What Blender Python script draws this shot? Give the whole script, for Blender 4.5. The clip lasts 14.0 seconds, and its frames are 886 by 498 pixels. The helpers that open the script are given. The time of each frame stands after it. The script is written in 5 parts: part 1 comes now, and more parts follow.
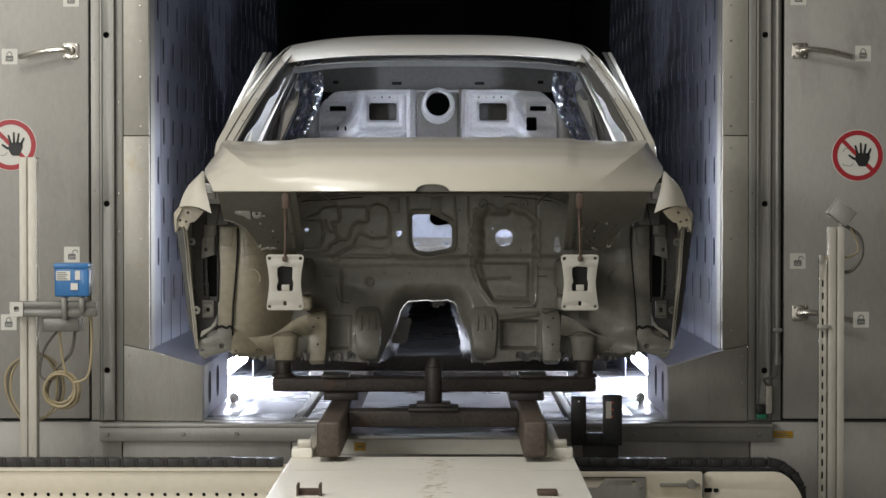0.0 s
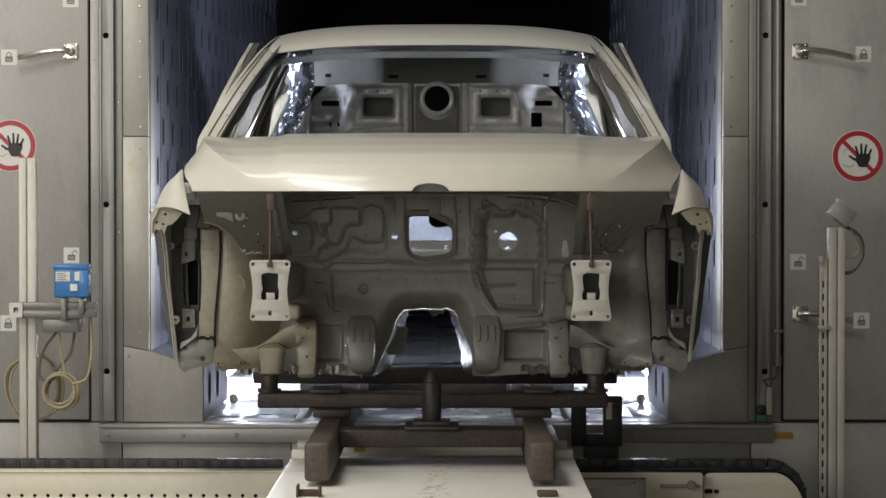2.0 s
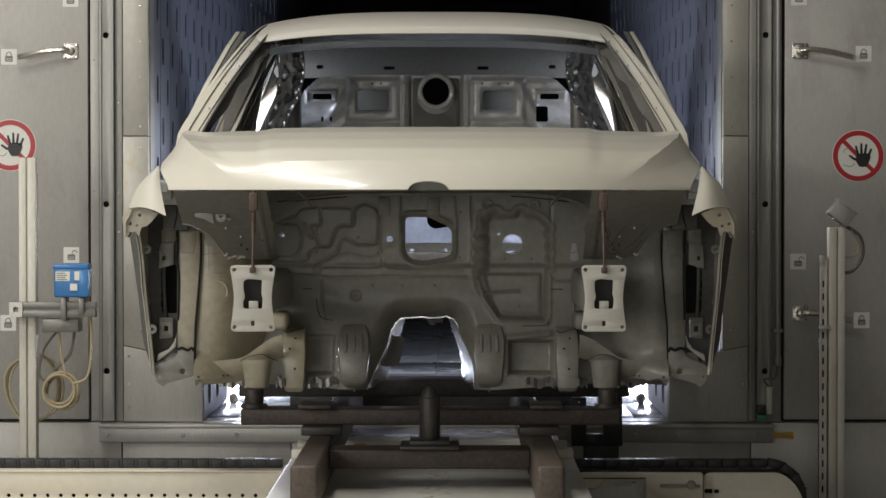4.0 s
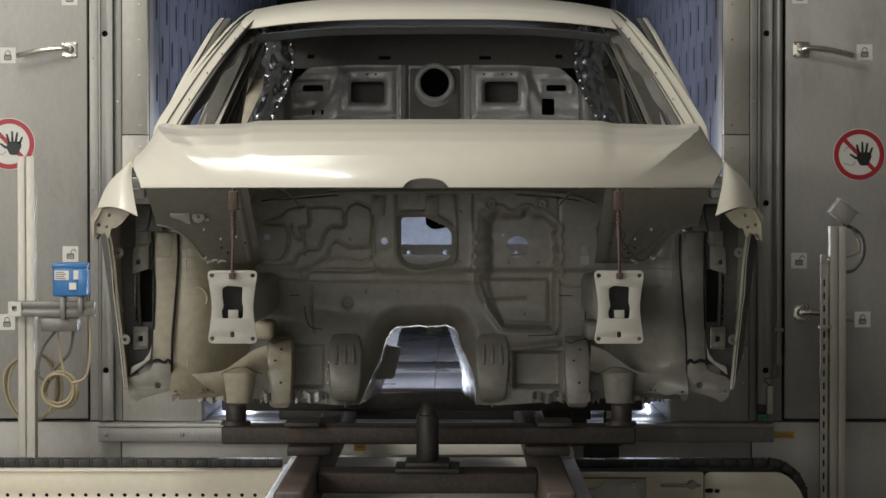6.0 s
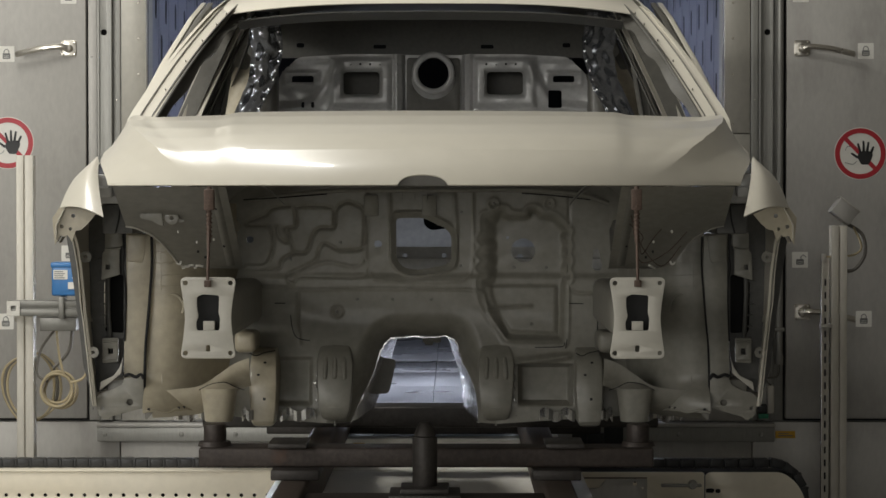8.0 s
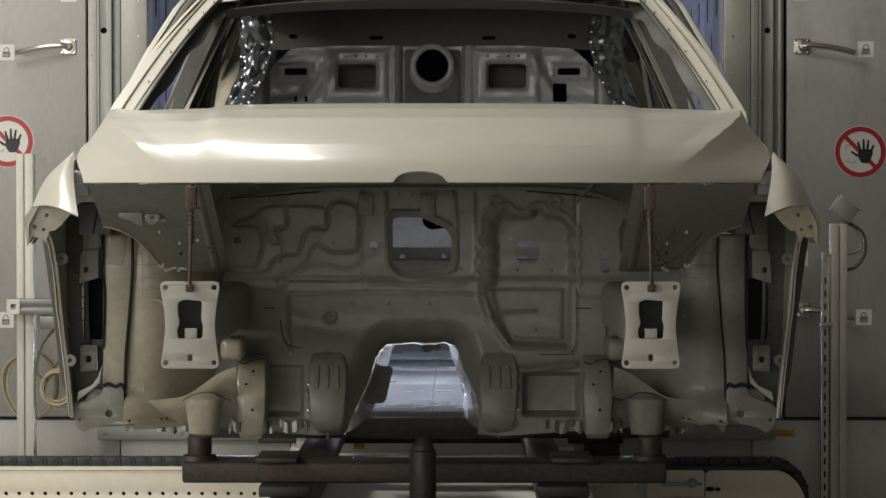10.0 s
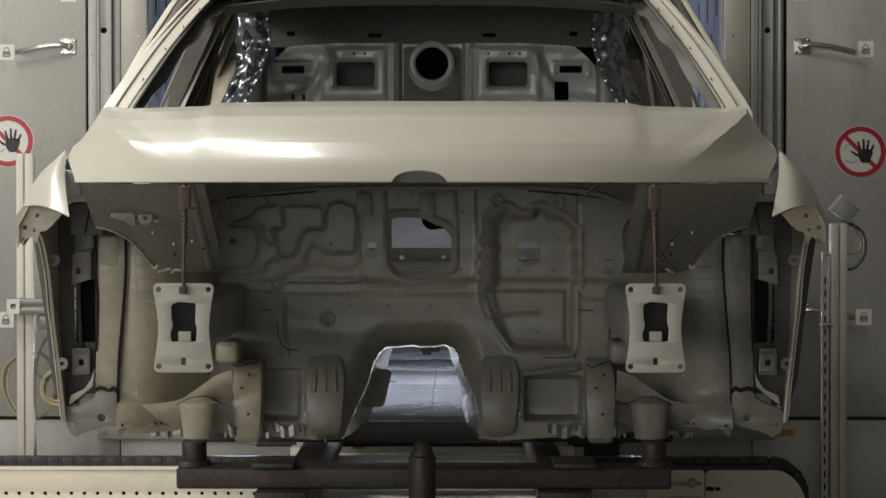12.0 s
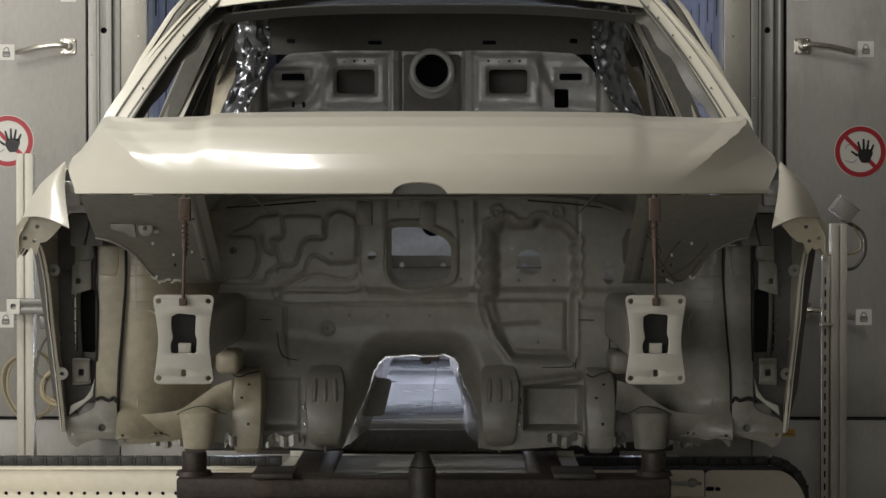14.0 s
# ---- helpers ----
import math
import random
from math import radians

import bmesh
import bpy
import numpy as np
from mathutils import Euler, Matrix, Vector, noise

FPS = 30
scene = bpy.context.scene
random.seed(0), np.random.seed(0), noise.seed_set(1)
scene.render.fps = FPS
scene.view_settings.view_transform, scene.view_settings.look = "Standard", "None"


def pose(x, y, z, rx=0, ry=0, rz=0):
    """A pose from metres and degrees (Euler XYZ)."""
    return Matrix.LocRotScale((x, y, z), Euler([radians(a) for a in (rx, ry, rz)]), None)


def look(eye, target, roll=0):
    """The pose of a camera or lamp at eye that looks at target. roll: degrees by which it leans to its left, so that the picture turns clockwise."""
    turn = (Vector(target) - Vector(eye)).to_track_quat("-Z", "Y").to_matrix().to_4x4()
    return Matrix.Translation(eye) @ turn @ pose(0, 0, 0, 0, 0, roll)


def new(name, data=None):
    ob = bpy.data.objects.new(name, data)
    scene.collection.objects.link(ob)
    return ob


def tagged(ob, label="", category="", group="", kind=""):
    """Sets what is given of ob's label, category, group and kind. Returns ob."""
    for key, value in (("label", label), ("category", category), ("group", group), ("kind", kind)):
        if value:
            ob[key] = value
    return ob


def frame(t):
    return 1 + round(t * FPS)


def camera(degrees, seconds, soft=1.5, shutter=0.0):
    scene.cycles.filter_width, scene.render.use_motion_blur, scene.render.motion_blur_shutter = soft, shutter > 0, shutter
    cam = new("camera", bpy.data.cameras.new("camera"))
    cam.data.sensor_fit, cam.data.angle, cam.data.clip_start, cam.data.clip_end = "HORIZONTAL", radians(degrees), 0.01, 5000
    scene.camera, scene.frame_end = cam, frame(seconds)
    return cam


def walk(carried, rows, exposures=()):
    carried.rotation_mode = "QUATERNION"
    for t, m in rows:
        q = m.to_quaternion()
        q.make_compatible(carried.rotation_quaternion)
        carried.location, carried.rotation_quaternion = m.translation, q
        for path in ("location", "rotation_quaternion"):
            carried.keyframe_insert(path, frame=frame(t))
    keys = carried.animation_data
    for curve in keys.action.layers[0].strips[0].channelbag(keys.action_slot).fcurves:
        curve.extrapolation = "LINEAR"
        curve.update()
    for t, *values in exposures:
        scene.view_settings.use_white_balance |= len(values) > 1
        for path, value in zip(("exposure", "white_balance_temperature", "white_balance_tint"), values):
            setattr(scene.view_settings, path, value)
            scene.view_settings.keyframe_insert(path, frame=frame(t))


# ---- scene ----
# Camera: on a stand in front of the oven gate, drifting by a hair.
cam = camera(21.6, 14.0)


def stand(tilt, forward):
    return pose(0.072, -9.15 + forward, 1.6, 90 - tilt, 0, 0.267)


walk(cam, [
    (0.0, stand(1.184, -0.010)), (1.0, stand(1.166, -0.002)), (2.0, stand(1.165, 0.0)), (3.0, stand(1.165, 0.0)),
    (5.5, stand(1.196, 0.016)), (6.5, stand(1.203, 0.032)), (7.5, stand(1.210, 0.043)), (8.2, stand(1.228, 0.051)),
    (10.5, stand(1.266, 0.051)), (14.0, stand(1.268, 0.051))])

# ---- light ----
world = bpy.data.worlds.new("hall_air")
world.use_nodes = True
world.node_tree.nodes["Background"].inputs[0].default_value = (1.0, 0.95, 0.86, 1)
world.node_tree.nodes["Background"].inputs[1].default_value = 0.02
scene.world = world
scene.view_settings.exposure = 0.06


def area(name, eye, target, sx, sy, watts, colour):
    data = bpy.data.lights.new(name, "AREA")
    data.shape, data.size, data.size_y, data.energy, data.color = "RECTANGLE", sx, sy, watts, colour
    ob = new(name, data)
    ob.matrix_world = look(eye, target)
    return ob


WARM = (1.0, 0.985, 0.94)
COLD = (0.72, 0.80, 1.0)
area("hall_light_side", (-3.3, -4.6, 2.9), (-0.7, -2.6, 1.2), 2.4, 0.35, 56, WARM)
area("hall_light_long", (-1.25, -3.0, 4.5), (-1.1, -2.9, 0.0), 1.9, 0.16, 75, WARM)
# Unseen low fill panels, added to brighten the bay under the hood.
area("hall_fill_far", (-3.0, -17.0, 2.5), (-0.9, -2.0, 1.0), 8.0, 2.6, 165, WARM)
area("hall_fill_front", (-4.3, -8.6, 2.3), (-1.0, -2.5, 1.2), 3.0, 1.8, 70, WARM)
# Unseen overhead fill, added to brighten hood and table near the gate.
area("hall_fill_gate", (-1.5, -1.7, 4.7), (-1.3, -1.5, 0.0), 2.2, 0.5, 24, WARM)
# lamps inside the gate, behind the jambs and the head
for sx in (-1, 1):
    area("jamb_light", (sx * 1.09, 0.06, 1.72), (sx * -0.9, 2.1, 1.80), 0.06, 1.1, 16.5, COLD).data.spread = radians(88)
area("head_light", (0.0, 0.12, 3.3), (0.0, 1.3, 1.4), 1.9, 0.08, 3.5, COLD)

# ---- materials ----
MATS = {}


def mat(name, colour, rough=0.5, metal=0.0, var=0.12, scale=6.0, bump=0.02, coat=0.0, emit=None, stain=None, stretch=(1, 1, 1), rvar=0.1, glow=0.0):
    """A surface with colour variation at two scales, roughness variation and fine relief."""
    m = bpy.data.materials.new(name)
    m.use_nodes = True
    nt = m.node_tree
    n, l = nt.nodes, nt.links
    b = n["Principled BSDF"]
    tc = n.new("ShaderNodeTexCoord")
    mp = n.new("ShaderNodeMapping")
    mp.inputs["Scale"].default_value = stretch
    l.new(tc.outputs["Object"], mp.inputs["Vector"])
    big = n.new("ShaderNodeTexNoise")
    big.inputs["Scale"].default_value = scale * 0.35
    big.inputs["Detail"].default_value = 4
    fine = n.new("ShaderNodeTexNoise")
    fine.inputs["Scale"].default_value = scale * 9
    fine.inputs["Detail"].default_value = 6
    l.new(mp.outputs[0], big.inputs["Vector"])
    l.new(mp.outputs[0], fine.inputs["Vector"])
    add = n.new("ShaderNodeMath")
    add.operation = "ADD"
    l.new(big.outputs["Fac"], add.inputs[0])
    l.new(fine.outputs["Fac"], add.inputs[1])
    rng = n.new("ShaderNodeMapRange")
    rng.inputs["From Min"].default_value, rng.inputs["From Max"].default_value = 0.7, 1.3
    rng.inputs["To Min"].default_value, rng.inputs["To Max"].default_value = 1 - var, 1 + var
    l.new(add.outputs[0], rng.inputs["Value"])
    mul = n.new("ShaderNodeVectorMath")
    mul.operation = "SCALE"
    mul.inputs[0].default_value = colour
    l.new(rng.outputs[0], mul.inputs["Scale"])
    out = mul.outputs[0]
    if stain:
        st = n.new("ShaderNodeTexNoise")
        st.inputs["Scale"].default_value = stain[1]
        st.inputs["Detail"].default_value = 8
        st.inputs["Roughness"].default_value = 0.7
        l.new(mp.outputs[0], st.inputs["Vector"])
        sr = n.new("ShaderNodeMapRange")
        sr.inputs["From Min"].default_value, sr.inputs["From Max"].default_value = stain[2], stain[2] + 0.15
        l.new(st.outputs["Fac"], sr.inputs["Value"])
        mx = n.new("ShaderNodeMix")
        mx.data_type = "RGBA"
        l.new(sr.outputs[0], mx.inputs["Factor"])
        l.new(out, mx.inputs["A"])
        mx.inputs["B"].default_value = (*stain[0], 1)
        out = mx.outputs["Result"]
    l.new(out, b.inputs["Base Color"])
    rr = n.new("ShaderNodeMapRange")
    rr.inputs["To Min"].default_value, rr.inputs["To Max"].default_value = max(0.02, rough - rvar), min(1, rough + rvar)
    l.new(big.outputs["Fac"], rr.inputs["Value"])
    l.new(rr.outputs[0], b.inputs["Roughness"])
    b.inputs["Metallic"].default_value = metal
    b.inputs["Coat Weight"].default_value = coat
    b.inputs["Coat Roughness"].default_value = 0.12
    if bump:
        bp = n.new("ShaderNodeBump")
        bp.inputs["Strength"].default_value = 0.25
        bp.inputs["Distance"].default_value = bump * 0.1
        l.new(add.outputs[0], bp.inputs["Height"])
        l.new(bp.outputs[0], b.inputs["Normal"])
    if emit:
        b.inputs["Emission Color"].default_value = (*emit, 1)
        b.inputs["Emission Strength"].default_value = glow
    MATS[name] = m
    return m


PAINT = mat("cream_primer_gloss", (0.565, 0.53, 0.445), 0.34, 0.0, 0.03, 2.0, 0.003, 0.5, rvar=0.05)
ECOAT = mat("grey_beige_coat", (0.235, 0.224, 0.190), 0.46, 0.0, 0.16, 5.0, 0.012, 0.18)
# Same coat darkened: shade painted in for recesses and inner sheets.
ECOAT_D = mat("shade_darkened_coat", (0.165, 0.157, 0.135), 0.46, 0.0, 0.16, 5.0, 0.012, 0.18)
PLATE = mat("pale_grey_plate_coat", (0.46, 0.44, 0.385), 0.45, 0.0, 0.05, 8.0, 0.008)
SHINY = mat("bright_sheet_metal", (0.80, 0.80, 0.80), 0.20, 0.9, 0.12, 9.0, 0.02)
BULK = mat("inner_sheet_coat", (0.47, 0.465, 0.45), 0.36, 0.18, 0.12, 7.0, 0.010, 0.1)
OVERSPRAY = mat("cream_oversprayed_coat", (0.40, 0.355, 0.262), 0.40, 0.0, 0.14, 5.0, 0.012, 0.30, stain=((0.26, 0.242, 0.20), 5.0, 0.60))
# The tunnel's cold light is tinted into this sheet's colour.
ZINC = mat("cold_tinted_sheet", (0.30, 0.32, 0.36), 0.42, 0.1, 0.12, 6.0, 0.012, 0.2)
RIPPLE = mat("rippled_bright_sheet", (0.40, 0.42, 0.46), 0.22, 0.9, 0.10, 9.0, 0.02)
# Near-black for seams, and for blocks that paint in shade behind holes.
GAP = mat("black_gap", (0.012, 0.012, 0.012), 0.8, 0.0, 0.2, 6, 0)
STEEL = mat("brushed_door_steel", (0.40, 0.385, 0.355), 0.46, 0.35, 0.07, 3.0, 0.006, stain=((0.33, 0.315, 0.29), 1.6, 0.52), stretch=(2.5, 2.5, 1))
STEEL_F = mat("drip_marked_steel", (0.37, 0.355, 0.32), 0.46, 0.35, 0.10, 2.0, 0.006, stain=((0.24, 0.225, 0.195), 0.9, 0.60), stretch=(14, 14, 1.6))
STEEL_W = mat("stained_strip_steel", (0.42, 0.40, 0.35), 0.42, 0.35, 0.08, 5.0, 0.006, stain=((0.36, 0.26, 0.12), 3.0, 0.60), stretch=(1, 1, 0.6))
STEEL_D = mat("dark_channel_steel", (0.30, 0.295, 0.27), 0.45, 0.4, 0.10, 5.0, 0.008, stretch=(3, 3, 0.6))
GALV = mat("galvanised_tunnel_sheet", (0.185, 0.195, 0.245), 0.42, 0.6, 0.22, 4.0, 0.012, stretch=(3, 3, 0.35))
# The far end's lack of light is put into this near-black colour.
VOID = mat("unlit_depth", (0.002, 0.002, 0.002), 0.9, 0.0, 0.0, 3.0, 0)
FLOORM = mat("bright_floor_sheet", (0.62, 0.62, 0.64), 0.28, 0.55, 0.10, 5.0, 0.01)
# Near-black colour paints in the unlit tunnel and the space behind its slots.
DARKM = mat("unlit_tunnel_dark", (0.010, 0.010, 0.011), 0.7, 0.0, 0.2, 3.0, 0.01)
TABLE = mat("pale_table_paint", (0.86, 0.825, 0.735), 0.42, 0.0, 0.05, 4.0, 0.006, stain=((0.62, 0.56, 0.45), 8.0, 0.68))
CREAM = mat("cream_machine_paint", (0.76, 0.70, 0.57), 0.45, 0.0, 0.05, 4.0, 0.006, stain=((0.46, 0.40, 0.30), 7.0, 0.66))
SKID = mat("burnt_brown_skid_steel", (0.052, 0.041, 0.035), 0.55, 0.35, 0.35, 10.0, 0.05, stain=((0.09, 0.05, 0.033), 5.0, 0.58))
RUNNER = mat("scorched_runner_steel", (0.095, 0.074, 0.060), 0.55, 0.3, 0.3, 9.0, 0.04, stain=((0.14, 0.085, 0.055), 4.0, 0.56))
SKID_D = mat("blackened_skid_steel", (0.045, 0.040, 0.036), 0.5, 0.4, 0.3, 10.0, 0.05)
RUST = mat("rusty_rod", (0.10, 0.068, 0.052), 0.65, 0.3, 0.35, 30.0, 0.05)
RUBBER = mat("black_plastic", (0.022, 0.022, 0.022), 0.45, 0.0, 0.2, 8, 0.01)
BLUE = mat("blue_housing", (0.035, 0.17, 0.42), 0.35, 0.0, 0.08, 8, 0.004, 0.2)
ALU = mat("aluminium_profile", (0.50, 0.48, 0.43), 0.38, 0.5, 0.08, 6, 0.006, stretch=(1, 1, 0.3))
POST = mat("pale_post_paint", (0.55, 0.52, 0.45), 0.45, 0.15, 0.10, 6, 0.008, stretch=(2, 2, 0.4))
# Cabin shade painted in: inner sheets darkened to look unlit.
SHADE_COAT = mat("shade_dark_coat", (0.10, 0.095, 0.082), 0.5, 0.0, 0.15, 8, 0.02)
# Shade of the wheel arches and lamp pockets, put into a near-black colour.
RECESS_SHADE = mat("shade_black_sheet", (0.07, 0.068, 0.062), 0.5, 0.0, 0.2, 8, 0.02)
ALU_D = mat("grey_bar_profile", (0.20, 0.195, 0.175), 0.42, 0.5, 0.1, 6, 0.006)
CHROME = mat("worn_chrome", (0.55, 0.52, 0.46), 0.28, 0.9, 0.10, 12, 0.01)
LABELW = mat("white_sticker", (0.72, 0.70, 0.64), 0.5, 0.0, 0.04, 10, 0)
RED = mat("sign_red", (0.40, 0.02, 0.03), 0.45, 0.0, 0.06, 10, 0)
BLACK = mat("sign_black", (0.015, 0.015, 0.015), 0.5, 0.0, 0.1, 10, 0)
GREY = mat("print_grey", (0.16, 0.16, 0.15), 0.5, 0.0, 0.1, 10, 0)
YELLOW = mat("yellow_tag", (0.62, 0.36, 0.03), 0.5, 0.0, 0.1, 20, 0)
GREEN = mat("green_plastic", (0.02, 0.22, 0.12), 0.45, 0.0, 0.1, 10, 0)
CABLE = mat("tan_cable", (0.40, 0.33, 0.20), 0.5, 0.0, 0.1, 10, 0)
CABLE_D = mat("grey_cable", (0.14, 0.13, 0.11), 0.5, 0.0, 0.1, 10, 0)
SCUFF = mat("oily_scuff", (0.52, 0.47, 0.38), 0.5, 0.0, 0.2, 20, 0)
LAMP = mat("lit_tube", (0.9, 0.9, 0.9), 0.3, 0.0, 0.0, 5, 0, emit=(0.80, 0.86, 1.0), glow=230.0)
LED = mat("red_indicator", (0.3, 0.02, 0.01), 0.4, 0.0, 0.0, 5, 0, emit=(1.0, 0.08, 0.03), glow=0.8)
CONCRETE = mat("hall_floor_concrete", (0.30, 0.29, 0.27), 0.6, 0.0, 0.12, 2.0, 0.02)
PLASTER = mat("hall_wall_plaster", (0.45, 0.43, 0.39), 0.8, 0.0, 0.06, 2.0, 0.01)


# ---- mesh tools ----
def finish(bm, material, name, sharp=32):
    me = bpy.data.meshes.new(name)
    bmesh.ops.recalc_face_normals(bm, faces=bm.faces)
    bm.to_mesh(me)
    bm.free()
    me.materials.append(material)
    for p in me.polygons:
        p.use_smooth = p.material_index == 0
        p.material_index = 0
    me.set_sharp_from_angle(angle=radians(sharp))
    return me


def part(name, bm, material, parent, label=""):
    ob = new(name, finish(bm, material, name))
    ob.parent = parent
    return tagged(ob, label)


def thing(name, label, category, group="", kind="", at=(0, 0, 0)):
    ob = new(name)
    ob.location = at
    ob.empty_display_size = 0.1
    return tagged(ob, label, category, group, kind)


def solid(name, bm, material, label, category, group="", kind=""):
    return tagged(new(name, finish(bm, material, name)), label, category, group, kind)


def join(*bms):
    out = bmesh.new()
    for b in bms:
        me = bpy.data.meshes.new("tmp")
        b.to_mesh(me)
        b.free()
        out.from_mesh(me)
        bpy.data.meshes.remove(me)
    return out


def box(x0, x1, y0, y1, z0, z1, bev=0.003, seg=2):
    bm = bmesh.new()
    bmesh.ops.create_cube(bm, size=1)
    bmesh.ops.scale(bm, vec=(x1 - x0, y1 - y0, z1 - z0), verts=bm.verts)
    bmesh.ops.translate(bm, vec=((x0 + x1) / 2, (y0 + y1) / 2, (z0 + z1) / 2), verts=bm.verts)
    if bev:
        bmesh.ops.bevel(bm, geom=bm.edges[:], offset=bev, segments=seg, affect="EDGES", profile=0.5)
    bm.normal_update()
    for f in bm.faces:
        f.material_index = int(max(abs(c) for c in f.normal) > 0.999)
    return bm


def moved(bm, m):
    bm.transform(m)
    return bm


def rod(a, b, r, r2=None, seg=16, bev=0.0):
    a, b = Vector(a), Vector(b)
    bm = bmesh.new()
    bmesh.ops.create_cone(bm, cap_ends=True, segments=seg, radius1=r, radius2=r if r2 is None else r2, depth=(b - a).length)
    if bev:
        ring = [e for e in bm.edges if abs(e.verts[0].co.z - e.verts[1].co.z) < 1e-6]
        bmesh.ops.bevel(bm, geom=ring, offset=bev, segments=2, affect="EDGES", profile=0.5)
    bm.transform(Matrix.Translation((a + b) / 2) @ (b - a).to_track_quat("Z", "Y").to_matrix().to_4x4())
    return bm


def spl(pts, n=8, closed=True):
    """A smooth line through the points."""
    pts = [Vector(p) for p in pts]
    out = []
    k = len(pts)
    for i in range(k if closed else k - 1):
        if closed:
            p0, p1, p2, p3 = (pts[(i + j) % k] for j in (-1, 0, 1, 2))
        else:
            p0, p1, p2, p3 = pts[max(i - 1, 0)], pts[i], pts[i + 1], pts[min(i + 2, k - 1)]
        for j in range(n):
            t = j / n
            out.append(0.5 * (2 * p1 + (p2 - p0) * t + (2 * p0 - 5 * p1 + 4 * p2 - p3) * t * t + (3 * p1 - p0 - 3 * p2 + p3) * t ** 3))
    if not closed:
        out.append(pts[-1])
    return out


def tube(pts, r, seg=8, smooth=6, closed=False, flat=1.0):
    pts = spl(pts, smooth, closed) if smooth else [Vector(p) for p in pts]
    bm = bmesh.new()
    rings = []
    k = len(pts)
    side = None
    for i, p in enumerate(pts):
        d = (pts[(i + 1) % k] - pts[i - 1]) if closed else (pts[min(i + 1, k - 1)] - pts[max(i - 1, 0)])
        d.normalize()
        if side is None:
            side = d.orthogonal().normalized()
        side = (side - d * side.dot(d)).normalized()
        up = d.cross(side)
        rings.append([bm.verts.new(p + r * (math.cos(a) * side + flat * math.sin(a) * up)) for a in (2 * math.pi * j / seg for j in range(seg))])
    for i in range(k if closed else k - 1):
        a, b = rings[i], rings[(i + 1) % k]
        for j in range(seg):
            bm.faces.new((a[j], a[(j + 1) % seg], b[(j + 1) % seg], b[j]))
    if not closed:
        bm.faces.new(rings[0])
        bm.faces.new(rings[-1])
    return bm


def pod(stations, n=22):
    """A closed rounded-box shape through stations of (z, cx, cy, half width, half depth)."""
    bm = bmesh.new()
    rings = []
    for z, cx, cy, hx, hy in stations:
        ring = []
        for j in range(n):
            a = 2 * math.pi * (j + 0.5) / n
            c, s = math.cos(a), math.sin(a)
            ring.append(bm.verts.new((cx + hx * math.copysign(abs(c) ** 0.5, c), cy + hy * math.copysign(abs(s) ** 0.5, s), z)))
        rings.append(ring)
    for a, b in zip(rings, rings[1:]):
        for j in range(n):
            bm.faces.new((a[j], a[(j + 1) % n], b[(j + 1) % n], b[j]))
    bm.faces.new(rings[0])
    bm.faces.new(rings[-1])
    return bm


def strip(pts, r, h, n=5, closed=False):
    """A low pressed bead along a line in the x, z plane, standing h proud towards -y."""
    line = spl(pts, n, closed)
    bm = bmesh.new()
    rows = []
    k = len(line)
    prof = ((-1.0, -0.15), (-0.72, 0.35), (-0.35, 0.9), (0, 1.0), (0.35, 0.9), (0.72, 0.35), (1.0, -0.15))
    for i, p in enumerate(line):
        d = (line[(i + 1) % k] - line[i - 1]) if closed else (line[min(i + 1, k - 1)] - line[max(i - 1, 0)])
        q = Vector((-d.z, 0, d.x)).normalized()
        e = 1.0 if closed else min(1.0, 0.25 + 0.5 * min(i, k - 1 - i))
        rows.append([bm.verts.new(p + q * a * r + Vector((0, -h * b * e, 0))) for a, b in prof])
    for i in range(k if closed else k - 1):
        a, b = rows[i], rows[(i + 1) % k]
        for j in range(len(prof) - 1):
            bm.faces.new((a[j], a[j + 1], b[j + 1], b[j]))
    return bm


def rrect(cx, cy, w, h, r=0.01, n=5):
    out = []
    for sx, sy, a0 in ((1, 1, 0), (-1, 1, 90), (-1, -1, 180), (1, -1, 270)):
        for j in range(n + 1):
            a = radians(a0 + 90 * j / n)
            out.append((cx + sx * (w / 2 - r) + r * math.cos(a), cy + sy * (h / 2 - r) + r * math.sin(a)))
    return out


def circle(cx, cy, r, n=24):
    return [(cx + r * math.cos(2 * math.pi * j / n), cy + r * math.sin(2 * math.pi * j / n)) for j in range(n)]


def rounded(pts, r, n=5):
    """A polygon with rounded corners."""
    out = []
    k = len(pts)
    for i in range(k):
        a, b, c = (Vector(pts[(i + j) % k]).to_2d() for j in (-1, 0, 1))
        u, v = a - b, c - b
        q = min(r, u.length * 0.45, v.length * 0.45)
        s, e = b + u.normalized() * q, b + v.normalized() * q
        for j in range(n + 1):
            t = j / n
            out.append(tuple((1 - t) ** 2 * s + 2 * t * (1 - t) * b + t * t * e))
    return out


FRONT = Matrix(((1, 0, 0, 0), (0, 0, -1, 0), (0, 1, 0, 0), (0, 0, 0, 1)))   # drawn x, z; thick along y
SIDE = Matrix(((0, 0, 1, 0), (1, 0, 0, 0), (0, 1, 0, 0), (0, 0, 0, 1)))     # drawn y, z; thick along x


